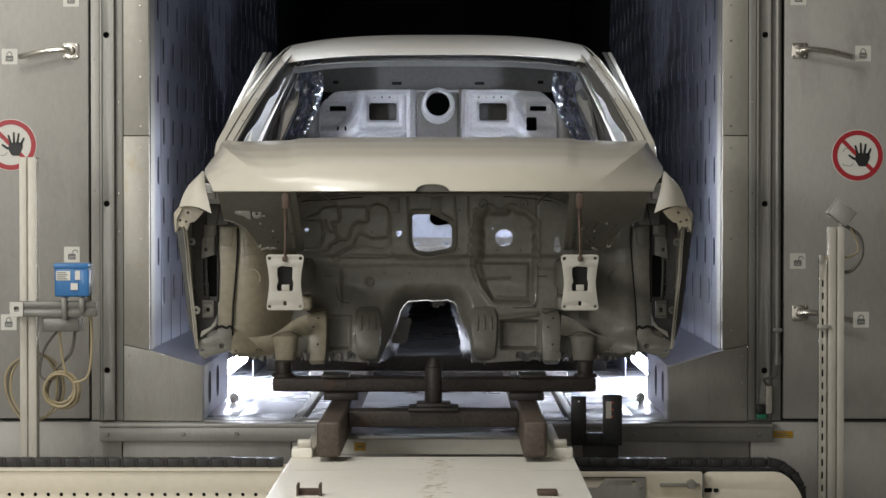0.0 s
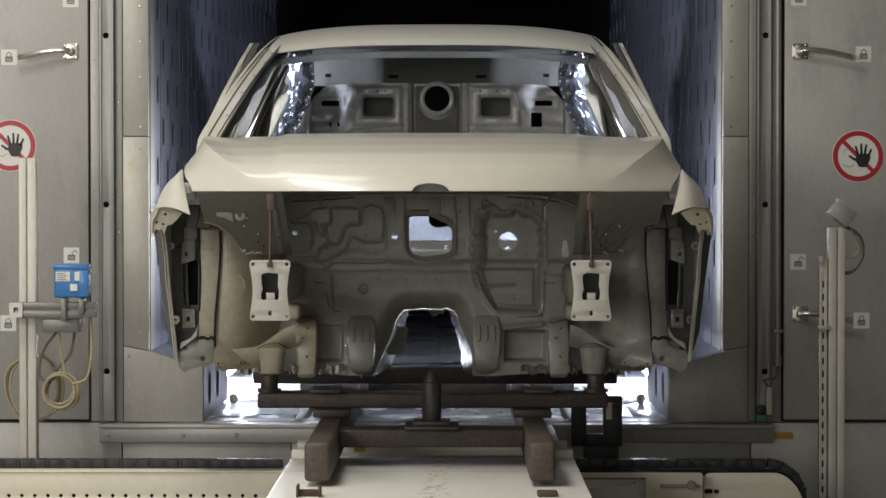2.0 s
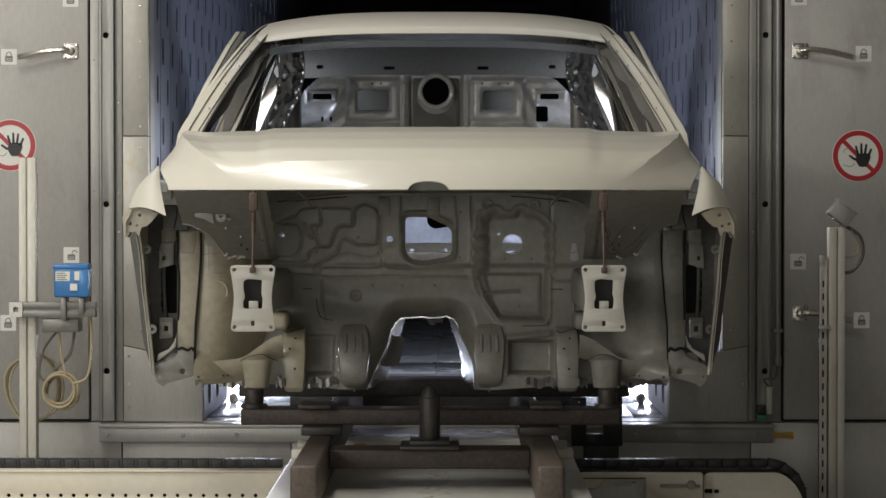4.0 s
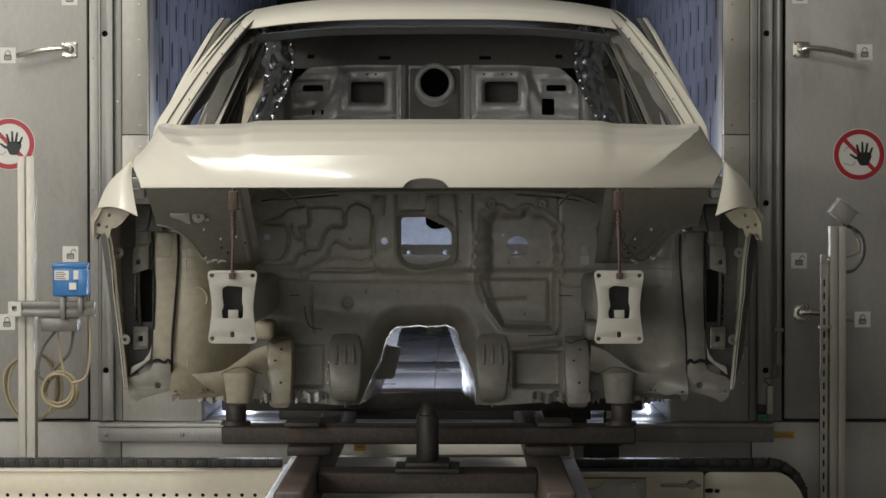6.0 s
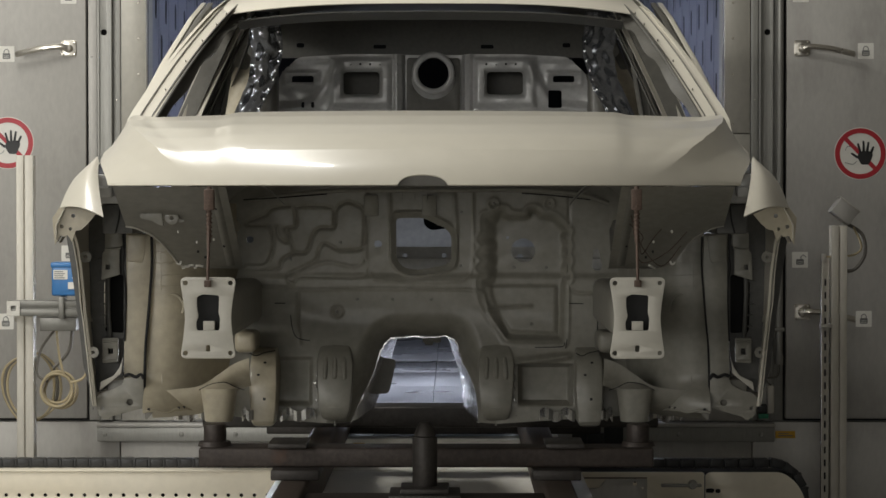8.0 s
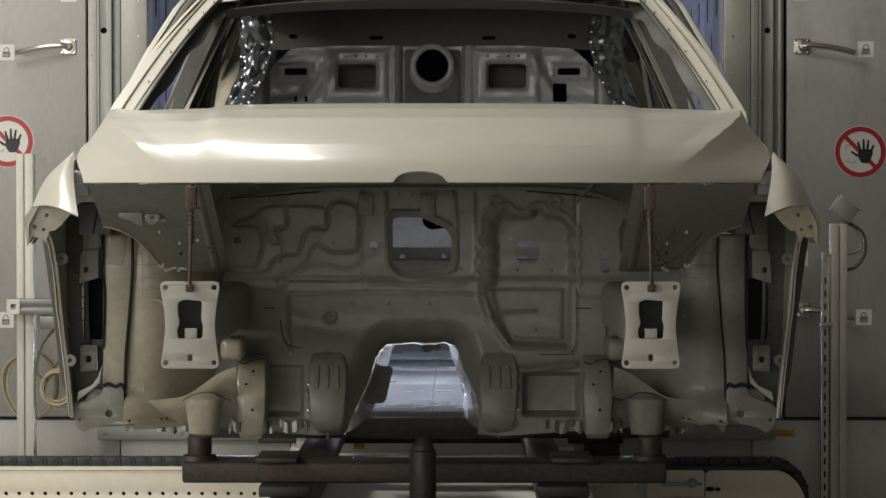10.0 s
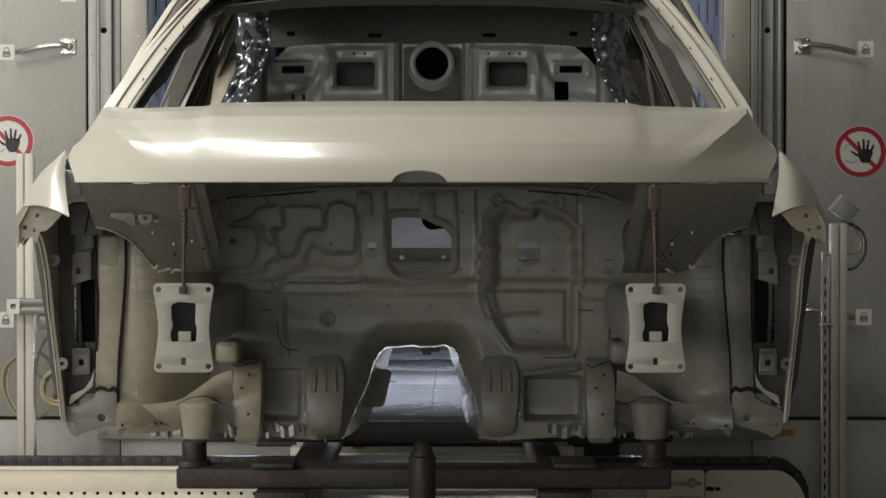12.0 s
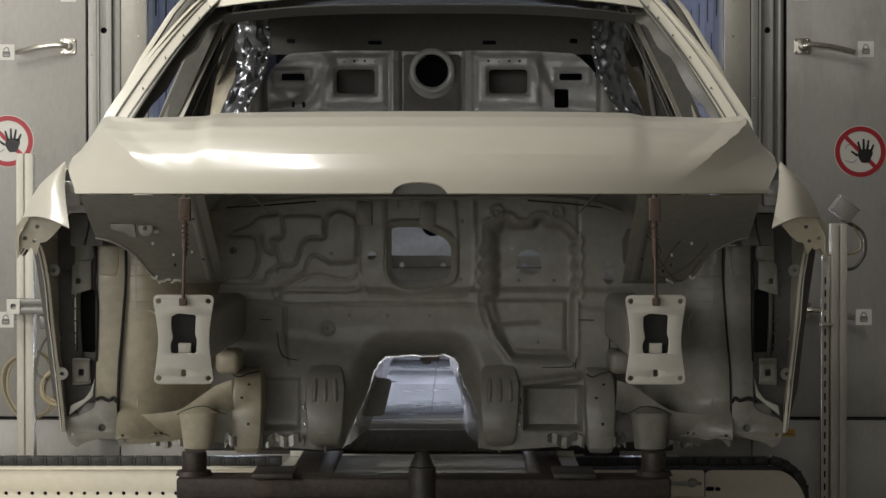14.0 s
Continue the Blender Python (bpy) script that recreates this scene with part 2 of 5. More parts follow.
def cut(outer, holes=(), th=0.004, bev=0.0, m=None, res=1):
    """A sheet cut out along a line, with holes through it."""
    cu = bpy.data.curves.new("cut", "CURVE")
    cu.dimensions, cu.fill_mode, cu.extrude = "2D", "BOTH", max(th / 2 - bev, 0.0002)
    if bev:
        cu.bevel_depth, cu.bevel_resolution, cu.offset = bev, res, -bev
    for line in (outer, *holes):
        s = cu.splines.new("POLY")
        s.points.add(len(line) - 1)
        for p, q in zip(s.points, line):
            p.co = (q[0], q[1], 0, 1)
        s.use_cyclic_u = True
    ob = bpy.data.objects.new("cut", cu)
    me = bpy.data.meshes.new_from_object(ob)
    bm = bmesh.new()
    bm.from_mesh(me)
    bpy.data.objects.remove(ob)
    bpy.data.curves.remove(cu)
    bpy.data.meshes.remove(me)
    bmesh.ops.remove_doubles(bm, verts=bm.verts, dist=1e-5)
    bm.normal_update()
    for f in bm.faces:
        f.material_index = int(abs(f.normal.z) > 0.999)
    if m is not None:
        bm.transform(m)
    return bm


def front(outer, holes=(), y=0.0, th=0.004, bev=0.0, res=1):
    return cut(outer, holes, th, bev, Matrix.Translation((0, y, 0)) @ FRONT, res)


def side(outer, holes=(), x=0.0, th=0.004, bev=0.0):
    return cut(outer, holes, th, bev, Matrix.Translation((x, 0, 0)) @ SIDE)


def sheet(fn, us, vs, th=0.002):
    """A pressed sheet over a grid of parameters, with thickness."""
    bm = bmesh.new()
    g = [[bm.verts.new(fn(u, v)) for v in vs] for u in us]
    for i in range(len(us) - 1):
        for j in range(len(vs) - 1):
            bm.faces.new((g[i][j], g[i + 1][j], g[i + 1][j + 1], g[i][j + 1]))
    if th:
        bmesh.ops.recalc_face_normals(bm, faces=bm.faces)
        bmesh.ops.solidify(bm, geom=bm.faces[:], thickness=th)
    return bm


def lin(a, b, n):
    return [a + (b - a) * i / (n - 1) for i in range(n)]


def interp(x, table):
    return float(np.interp(x, [p[0] for p in table], [p[1] for p in table]))


def sm(a, b, x):
    t = min(1, max(0, (x - a) / (b - a)))
    return t * t * (3 - 2 * t)


def bolt(x, y, z, r=0.006, h=0.004):
    """A low rivet or screw head on a face that looks towards -y."""
    return rod((x, y, z), (x, y - h, z), r, r * 0.6, 10)


# ---- hall: floor, walls and ceiling that close the place ----
solid("floor", box(-9, 9, -18, 0.3, -0.1, 0.0, 0), CONCRETE, "grey concrete factory floor", "floor", kind="structure")
solid("ceiling", box(-9, 9, -18, 6, 6.5, 6.6, 0), PLASTER, "pale high hall ceiling", "ceiling", kind="structure")
solid("wall_south", box(-9, 9, -18.2, -18.0, 0, 6.5, 0), PLASTER, "plain pale hall wall", "wall", kind="structure")
solid("wall_west", box(-9.2, -9.0, -18, 0.3, 0, 6.5, 0), PLASTER, "plain pale hall wall", "wall", kind="structure")
solid("wall_east", box(9.0, 9.2, -18, 0.3, 0, 6.5, 0), PLASTER, "plain pale hall wall", "wall", kind="structure")

# ---- oven gate wall ----
TOP = 6.5
gate = thing("wall_north", "grey sheet-steel oven front with an open gate", "wall", kind="structure")
core = [(-9, 0), (9, 0), (9, TOP), (-9, TOP)]
hole = [(-0.919, 0.73), (0.919, 0.73), (0.919, 0.945), (1.128, 1.010), (1.128, 3.4), (-1.128, 3.4), (-1.128, 1.010), (-0.919, 0.945)]
part("wall_core", front(core, [hole], 0.10, 0.12), STEEL_D, gate)
for sx in (-1, 1):
    a, b = (1.131, 1.231)
    xs = sorted((sx * a, sx * b))
    # cover strips at the gate edge
    part("cover_strip", box(xs[0], xs[1], 0.0, 0.035, 1.859, 3.5, 0.002), STEEL_W, gate, "stained steel cover strip with rivets")
    low = [(sx * a, 1.0125), (sx * b, 1.034), (sx * b, 1.855), (sx * a, 1.855)]
    part("cover_strip", front(low, (), 0.0175, 0.035, 0.001), STEEL_W, gate, "stained steel cover strip with rivets")
    foot = [(sx * 0.921, 0.732), (sx * b, 0.732), (sx * b, 1.031), (sx * a, 1.0095), (sx * 0.921, 0.9455)]
    part("foot_panel", front(foot, (), 0.0175, 0.033, 0.001), STEEL_F, gate, "bare steel panel with drip marks")
    for z in (0.79, 0.88, 0.99, 1.09, 1.30, 1.45, 1.64, 1.81, 1.895, 2.09, 2.23, 2.37, 2.6):
        x = sx * (1.163 if z > 1.05 else 1.21)
        part("rivet", bolt(x, 0.0, z, 0.005, 0.003), CHROME, gate)
    part("gap_strip", box(*sorted((sx * 1.234, sx * 1.262)), 0.004, 0.036, 0.735, 3.5, 0.001), STEEL_D, gate, "dark recessed strip")
    for z in (1.48, 1.63, 1.99):
        part("rivet", bolt(sx * 1.249, 0.004, z, 0.004, 0.003), CHROME, gate)
    # channel with round holes
    ch = [(sx * 1.264, 0.735), (sx * 1.322, 0.735), (sx * 1.322, 3.5), (sx * 1.264, 3.5)]
    part("channel", front(ch, [circle(sx * 1.296, z, 0.012, 20) for z in (0.932, 1.589, 2.253, 2.92)], -0.012, 0.006, 0.001), STEEL_D, gate, "folded steel channel with round holes")
    part("channel_lip", box(*sorted((sx * 1.264, sx * 1.270)), -0.03, 0.03, 0.735, 3.5, 0.001), STEEL_D, gate)
    part("channel_lip", box(*sorted((sx * 1.312, sx * 1.318)), -0.026, 0.03, 0.735, 3.5, 0.001), STEEL_D, gate)
    part("channel_back", box(*sorted((sx * 1.272, sx * 1.310)), 0.012, 0.034, 0.735, 3.5, 0), GAP, gate)
part("frame_strip", box(-1.359, -1.3245, -0.004, 0.035, 0.735, 3.5, 0.002), STEEL, gate, "steel frame strip with screws")
for z in (0.78, 1.2, 1.64, 2.158, 2.5):
    part("rivet", bolt(-1.345, -0.004, z, 0.004, 0.003), STEEL_D, gate)
part("pipe", rod((1.344, -0.025, 0.99), (1.344, -0.025, 3.5), 0.0115), STEEL_D, gate, "round steel conduit")
part("pipe_end", rod((1.344, -0.025, 0.955), (1.344, -0.025, 0.995), 0.016), STEEL_D, gate)
part("pipe_clip", box(1.325, 1.363, -0.04, 0.0, 1.085, 1.10, 0.002), STEEL_D, gate)
part("pipe_bed", box(1.325, 1.362, 0.0, 0.035, 0.735, 3.5, 0.001), STEEL_D, gate)
# sill under the gate
part("sill_beam", box(-1.32, 1.323, -0.06, 0.036, 0.655, 0.712, 0.004), STEEL_D, gate, "steel sill beam with bolts")
part("sill_lip", box(-1.322, 1.325, -0.066, 0.036, 0.7125, 0.726, 0.002), STEEL, gate)
for x in (-1.29, -0.99, -0.78, 0.78, 0.95, 1.27):
    part("bolt", bolt(x, -0.06, 0.684, 0.009, 0.006), STEEL_D, gate)
for x0, x1 in ((-2.6, -1.24), (-1.236, -0.572), (-0.568, 0.70), (0.704, 1.24), (1.244, 2.6)):
    part("base_panel", box(x0, x1, 0.0, 0.038, 0.02, 0.652 if abs(x0 + x1) < 2.5 else 0.728, 0.002), STEEL, gate, "plain steel base panel")
for sx in (-1, 1):
    part("side_panel", box(*sorted((sx * 2.604, sx * 8.9)), 0.0, 0.038, 0.02, 3.5, 0.002), STEEL, gate)
part("head_panel", box(-8.9, 8.9, 0.0, 0.038, 3.504, 6.49, 0.002), STEEL, gate)
tag = thing("warning_tag", "small yellow printed tag on the steel base", "label")
part("tag_plate", box(1.333, 1.411, -0.004, -0.001, 0.664, 0.692, 0.001), YELLOW, tag)
part("print", box(1.345, 1.400, -0.0055, -0.0042, 0.672, 0.676, 0), GREY, tag)
part("print", box(1.345, 1.385, -0.0055, -0.0042, 0.681, 0.684, 0), GREY, tag)
sw = thing("gate_switch", "small grey switch with a green base beside the gate", "switch")
part("housing", box(1.298, 1.322, -0.05, -0.016, 0.765, 0.873, 0.003), POST, sw)
part("block", box(1.262, 1.294, -0.05, -0.016, 0.765, 0.80, 0.003), RUBBER, sw)
part("foot", box(1.262, 1.300, -0.052, -0.016, 0.745, 0.763, 0.002), GREEN, sw, "green plastic foot")
part("lead", tube([(1.31, -0.035, 0.873), (1.29, -0.04, 0.90), (1.335, -0.04, 0.91), (1.344, -0.03, 0.96)], 0.004), CABLE_D, sw)


def lock_print(parent, x, z, y, shut):
    part("print", front(rrect(x, z - 0.008, 0.030, 0.022, 0.004), (), y, 0.001), GREY, parent)
    for k in (-0.004, 0.002):
        part("print", box(x - 0.011, x + 0.011, y - 0.0014, y - 0.0006, z - 0.012 + k + 0.002, z - 0.0105 + k + 0.002, 0), LABELW, parent)
    dx = 0 if shut else 0.013
    part("print", tube([(x + dx - 0.009, y, z + 0.003), (x + dx - 0.009, y, z + 0.012), (x + dx, y, z + 0.019), (x + dx + 0.009, y, z + 0.012), (x + dx + 0.009, y, z + (0.003 if shut else 0.009))], 0.0016, 6, 4), GREY, parent)


def sticker(x, z, shut):
    t = thing("lock_sticker", "small white sticker with a %s padlock print" % ("closed" if shut else "open"), "sticker", "lock stickers")
    part("backing", front(rrect(x, z, 0.062, 0.062, 0.003), (), -0.0185, 0.001), LABELW, t)
    lock_print(t, x, z, -0.0196, shut)


def lever(x, z, s):
    t = thing("door_handle", "worn steel lever handle on a screwed plate", "handle", "door handles")
    part("base_plate", front(rrect(x, z, 0.062, 0.062, 0.008), (), -0.021, 0.006, 0.001), CHROME, t)
    for dx in (-1, 1):
        for dz in (-1, 1):
            part("screw", bolt(x + dx * 0.023, -0.024, z + dz * 0.023, 0.006, 0.005), CHROME, t)
    part("hub", rod((x, -0.02, z), (x, -0.055, z), 0.018, 0.015, 20, 0.003), CHROME, t)
    part("grip", tube([(x, -0.055, z), (x + s * 0.03, -0.066, z + 0.004), (x + s * 0.10, -0.075, z - 0.004), (x + s * 0.17, -0.075, z - 0.02), (x + s * 0.196, -0.070, z - 0.026)], 0.0125, 10, 6, flat=0.75), CHROME, t)


def sign(x, z):
    t = thing("prohibition_sign", "round white no-touch sign with red ring and bar", "sign", "prohibition signs")
    y = -0.0185
    part("disc", front(circle(x, z, 0.102, 64), (), y, 0.0015), LABELW, t)
    part("ring", front(circle(x, z, 0.099, 64), [circle(x, z, 0.080, 64)], y - 0.0015, 0.001), RED, t, "red ring")
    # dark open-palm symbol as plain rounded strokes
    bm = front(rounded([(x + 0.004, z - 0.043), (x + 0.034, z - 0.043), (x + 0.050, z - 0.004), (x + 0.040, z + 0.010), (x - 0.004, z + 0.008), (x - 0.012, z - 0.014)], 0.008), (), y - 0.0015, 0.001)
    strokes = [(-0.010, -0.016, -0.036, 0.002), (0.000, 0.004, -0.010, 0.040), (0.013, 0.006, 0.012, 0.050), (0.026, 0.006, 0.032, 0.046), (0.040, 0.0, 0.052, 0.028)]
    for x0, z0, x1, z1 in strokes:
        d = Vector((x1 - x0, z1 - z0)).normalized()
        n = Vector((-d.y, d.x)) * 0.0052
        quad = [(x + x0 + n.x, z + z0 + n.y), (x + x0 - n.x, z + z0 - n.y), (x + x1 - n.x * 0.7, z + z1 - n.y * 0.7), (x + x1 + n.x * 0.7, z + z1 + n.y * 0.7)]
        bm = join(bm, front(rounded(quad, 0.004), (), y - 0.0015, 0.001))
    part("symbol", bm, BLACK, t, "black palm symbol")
    c, s = math.cos(radians(-45)), math.sin(radians(-45))
    bar = [(x + c * u - s * v, z + s * u + c * v) for u, v in ((-0.0815, -0.008), (0.0815, -0.008), (0.0815, 0.008), (-0.0815, 0.008))]
    part("bar", front(bar, (), y - 0.0008, 0.0008), RED, t, "red diagonal bar")
    part("outline", tube([(x - 0.058, y - 0.0008, z + 0.012), (x - 0.052, y - 0.0008, z + 0.026), (x - 0.036, y - 0.0008, z + 0.028)], 0.0012, 6, 4), GREY, t)
    part("outline", tube([(x - 0.060, y - 0.0008, z - 0.034), (x - 0.030, y - 0.0008, z - 0.042), (x - 0.014, y - 0.0008, z - 0.030)], 0.0012, 6, 4), GREY, t)


def oven_door(name, x0, x1, label):
    t = thing(name, label, "door", kind="structure")
    part("leaf", box(x0, x1, -0.018, 0.032, 0.742, 3.5, 0.004), STEEL, t)
    part("seal", box(x0 - 0.004, x1 + 0.004, 0.002, 0.034, 0.733, 3.502, 0), GAP, t)
    return t


oven_door("door_1", -2.6, -1.366, "closed brushed steel oven door with levers")
oven_door("door_2", 1.370, 2.6, "closed brushed steel oven door with levers")
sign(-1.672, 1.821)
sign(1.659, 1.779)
lever(-1.433, 2.190, -1)
lever(1.430, 2.190, 1)
lever(1.434, 1.160, 1)
lever(-1.440, 1.160, -1)
for x, z, shut in ((-1.676, 2.168, True), (-1.433, 1.389, False), (-1.683, 1.122, True), (-1.433, 2.395, False),
                   (1.679, 2.179, True), (1.425, 1.364, False), (1.675, 1.133, True), (1.425, 2.40, False)):
    sticker(x, z, shut)

# ---- tunnel behind the gate ----
tun = thing("tunnel", "galvanised oven tunnel lined with slotted sheets", "tunnel", kind="structure")
DEEP = 6.6
COLS = 20
W = DEEP / COLS


def tunnel_panel(sx):
    slots = []
    for r in range(7):
        z = 1.18 + 0.33 * r
        slots.append(rrect(W * 0.27, z + 0.05, 0.062, 0.115, 0.029, 5))
        slots.append(rrect(W * 0.72, z + 0.215, 0.062, 0.115, 0.029, 5))
    outl = [(0.002, 1.012), (W - 0.03, 1.012), (W - 0.012, 1.02), (W - 0.012, 3.38), (W - 0.03, 3.392), (0.002, 3.392)]
    return finish(side(outl, slots, sx * 1.130, 0.003), GALV, "panel")


for sx in (-1, 1):
    me = tunnel_panel(sx)
    for i in range(COLS):
        ob = new("panel", me)
        ob.parent, ob.location = tun, (0, 0.036 + i * W, 0)
    # Dark back plate stands in for the unlit space behind the slots.
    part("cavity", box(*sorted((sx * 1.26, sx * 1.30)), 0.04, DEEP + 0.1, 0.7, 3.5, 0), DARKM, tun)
    # sloped ledge and low kerb with slots
    part("ledge", sheet(lambda u, v: Vector((sx * (0.921 + 0.209 * u), 0.036 + DEEP * v, 0.947 + 0.064 * u)), lin(0, 1, 3), lin(0, 1, 12), 0.003), GALV, tun, "sloped sheet ledge")
    slots = [rrect(0.10 + 0.16 * k, 0.845, 0.11, 0.13, 0.05, 5) for k in (1, 3)]
    part("kerb_sheet", side([(0.036, 0.733), (1.02, 0.733), (1.02, 0.945), (0.036, 0.945)], slots, sx * 0.9215, 0.003), GALV, tun, "low slotted side sheet")
    # Dark plate added behind the kerb slots so they read as unlit holes.
    part("kerb_back", box(*sorted((sx * 0.934, sx * 0.940)), 0.06, 1.02, 0.735, 0.943, 0), DARKM, tun)
    part("kerb_sheet", side([(2.3, 0.733), (DEEP, 0.733), (DEEP, 0.945), (2.3, 0.945)], (), sx * 0.9215, 0.003), GALV, tun)
    part("recess", box(*sorted((sx * 1.10, sx * 1.12)), 0.3, DEEP, 0.71, 0.94, 0), FLOORM, tun)
    # strip lamps in the side recess
    lamp = thing("tube_lamp", "bright white tube lamp low beside the floor", "lamp", "tunnel lamps")
    part("tube", rod((sx * 0.97, 1.08, 0.83), (sx * 0.97, 2.25, 0.83), 0.028, None, 20, 0.006), LAMP, lamp)
    part("end_cap", rod((sx * 0.97, 1.04, 0.83), (sx * 0.97, 1.08, 0.83), 0.03, None, 20, 0.004), STEEL_D, lamp)
    part("bracket", box(*sorted((sx * 0.95, sx * 0.99)), 1.0, 1.04, 0.732, 0.83, 0.003), STEEL_D, lamp)
    knob = bmesh.new()
    bmesh.ops.create_uvsphere(knob, u_segments=20, v_segments=12, radius=0.022)
    kn = thing("stop_buffer", "small grey round buffer on the floor sheet", "buffer", "floor buffers")
    part("ball", moved(knob, pose(sx * 0.88, 0.87, 0.7515)), PLATE, kn)
    part("foot", rod((sx * 0.88, 0.87, 0.7292), (sx * 0.88, 0.87, 0.735), 0.014), STEEL, kn)
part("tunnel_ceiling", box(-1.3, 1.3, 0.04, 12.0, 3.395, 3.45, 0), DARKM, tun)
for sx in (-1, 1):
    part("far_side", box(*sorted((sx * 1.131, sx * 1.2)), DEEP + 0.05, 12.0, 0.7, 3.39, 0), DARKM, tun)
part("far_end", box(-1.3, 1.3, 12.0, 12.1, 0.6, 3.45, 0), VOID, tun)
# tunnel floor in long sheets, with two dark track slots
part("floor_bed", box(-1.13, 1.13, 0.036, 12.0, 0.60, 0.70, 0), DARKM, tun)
for x0, x1 in ((-1.10, -0.80), (-0.797, -0.575), (-0.515, -0.02), (-0.017, 0.515), (0.575, 0.797), (0.80, 1.10)):
    for k in range(4):
        part("floor_sheet", box(x0, x1, 0.037 + k * 0.85, 0.037 + (k + 1) * 0.85 - 0.004, 0.702, 0.729, 0.002), FLOORM, tun)
    part("floor_sheet", box(x0, x1, 3.45, 12.0, 0.702, 0.729, 0.002), FLOORM, tun)
for sx in (-1, 1):
    part("track_rail", box(*sorted((sx * 0.53, sx * 0.56)), 0.04, 6.9, 0.70, 0.74, 0.003), STEEL_D, tun, "dark steel track rail")

# ---- transfer table in front of the gate ----
tab = thing("transfer_table", "cream painted transfer table with scuffed top", "machine")
part("table_top", box(-0.475, 0.475, -5.6, -1.38, 0.70, 0.742, 0.006), TABLE, tab, "cream top plate with oily scuffs")
part("table_body", box(-0.44, 0.44, -5.5, -1.42, 0.10, 0.698, 0.01), CREAM, tab)
part("roller_box", box(-0.375, 0.365, -0.84, -0.72, 0.690, 0.745, 0.004), TABLE, tab, "cream roller box")
part("roller_plate", box(-0.36, 0.35, -0.70, -0.30, 0.70, 0.735, 0.003), FLOORM, tab)
part("roller_tray", box(-0.39, 0.39, -1.36, -0.86, 0.60, 0.66, 0.003), PLATE, tab)
part("type_tag", box(-0.285, -0.245, -0.846, -0.841, 0.705, 0.733, 0), YELLOW, tab, "small yellow tag")
part("print", box(-0.278, -0.252, -0.848, -0.8462, 0.717, 0.722, 0), GREY, tab)
part("slot", front(rrect(-0.352, 0.718, 0.010, 0.026, 0.004), (), -0.841, 0.004), GAP, tab)
part("plug", box(0.318, 0.358, -0.852, -0.841, 0.702, 0.722, 0.002), GREEN, tab, "green plug")
for sx in (-1, 1):
    part("guide_block", box(*sorted((sx * 0.40, sx * 0.47)), -1.43, -1.36, 0.742, 0.775, 0.006), TABLE, tab)
    part("guide_roller", rod((sx * 0.405, -1.40, 0.785), (sx * 0.45, -1.40, 0.785), 0.018, None, 18, 0.003), POST, tab)
    part("side_frame", box(*sorted((sx * 0.41, sx * 0.45)), -1.35, -0.25, 0.62, 0.745, 0.004), CREAM, tab)
    part("clip", box(0.315, 0.375, -2.42, -2.36, 0.7425, 0.757, 0.004) if sx > 0 else join(box(sx * 0.35 - 0.03, sx * 0.35 + 0.03, -2.41, -2.39, 0.742, 0.762, 0.003), box(sx * 0.35 - 0.036, sx * 0.35 - 0.029, -2.43, -2.37, 0.742, 0.776, 0.002), box(sx * 0.35 + 0.029, sx * 0.35 + 0.036, -2.43, -2.37, 0.742, 0.776, 0.002)), RUST, tab, "rusty steel clip")
random.seed(4)
part("seam", box(-0.474, 0.474, -1.775, -1.770, 0.7421, 0.7425, 0), SCUFF, tab)
for k in range(150):
    x, y = random.gauss(0.012, 0.024), random.uniform(-3.4, -1.45)
    w, d = random.uniform(0.003, 0.012), random.uniform(0.002, 0.007)
    part("scuff", moved(box(-w, w, -d, d, 0.7421, 0.7424, 0), pose(x, y, 0, 0, 0, random.uniform(-40, 40))), SCUFF, tab)


def chain(name, x0, x1, bend, label):
    t = thing(name, label, "cable chain", "cable chains")
    n = int((x1 - x0) / 0.052)
    link = finish(join(box(-0.0252, 0.0252, -0.03, 0.03, -0.018, 0.012, 0.003), box(-0.026, -0.018, -0.034, -0.028, -0.018, 0.014, 0.001)), RUBBER, "link")
    for i in range(n):
        ob = new("link", link)
        ob.parent, ob.location = t, (x0 + 0.026 + i * 0.052, -0.95, 0.678)
    if bend:
        for i in range(5):
            a = radians(24 * (i + 0.5))
            ob = new("link", link)
            ob.parent = t
            ob.matrix_basis = pose(x1 + 0.124 * math.sin(a), -0.95, 0.678 - 0.124 * (1 - math.cos(a)), 0, math.degrees(a), 0)


chain("cable_chain", -2.3, -0.49, False, "black plastic cable chain along a cream beam")
chain("cable_chain", 0.50, 1.18, True, "black plastic cable chain bending downwards")
beam = thing("table_beam", "cream steel beam with a row of round holes", "beam")
part("web", front([(-2.3, 0.45), (-0.50, 0.45), (-0.50, 0.652), (-2.3, 0.652)], [circle(-2.26 + 0.0455 * k, 0.571, 0.0065, 12) for k in range(38)], -1.04, 0.006, 0.001), CREAM, beam)
part("flange", box(-2.3, -0.50, -1.05, -0.86, 0.653, 0.659, 0.002), CREAM, beam)
part("backing", box(-2.3, -0.50, -1.0, -0.99, 0.45, 0.652, 0), GAP, beam)
part("cover", moved(box(-0.17, 0.17, -0.06, 0.06, -0.05, 0.05, 0.006), pose(-1.36, -1.16, 0.50)), CREAM, beam)
drive = thing("drive_housing", "cream painted drive housing with an oval slot", "machine")
part("face", front(rounded([(0.50, 0.42), (0.94, 0.42), (0.94, 0.655), (0.50, 0.655)], 0.01), [circle(0.70, 0.625, 0.008, 14)], -1.06, 0.008, 0.001), CREAM, drive)
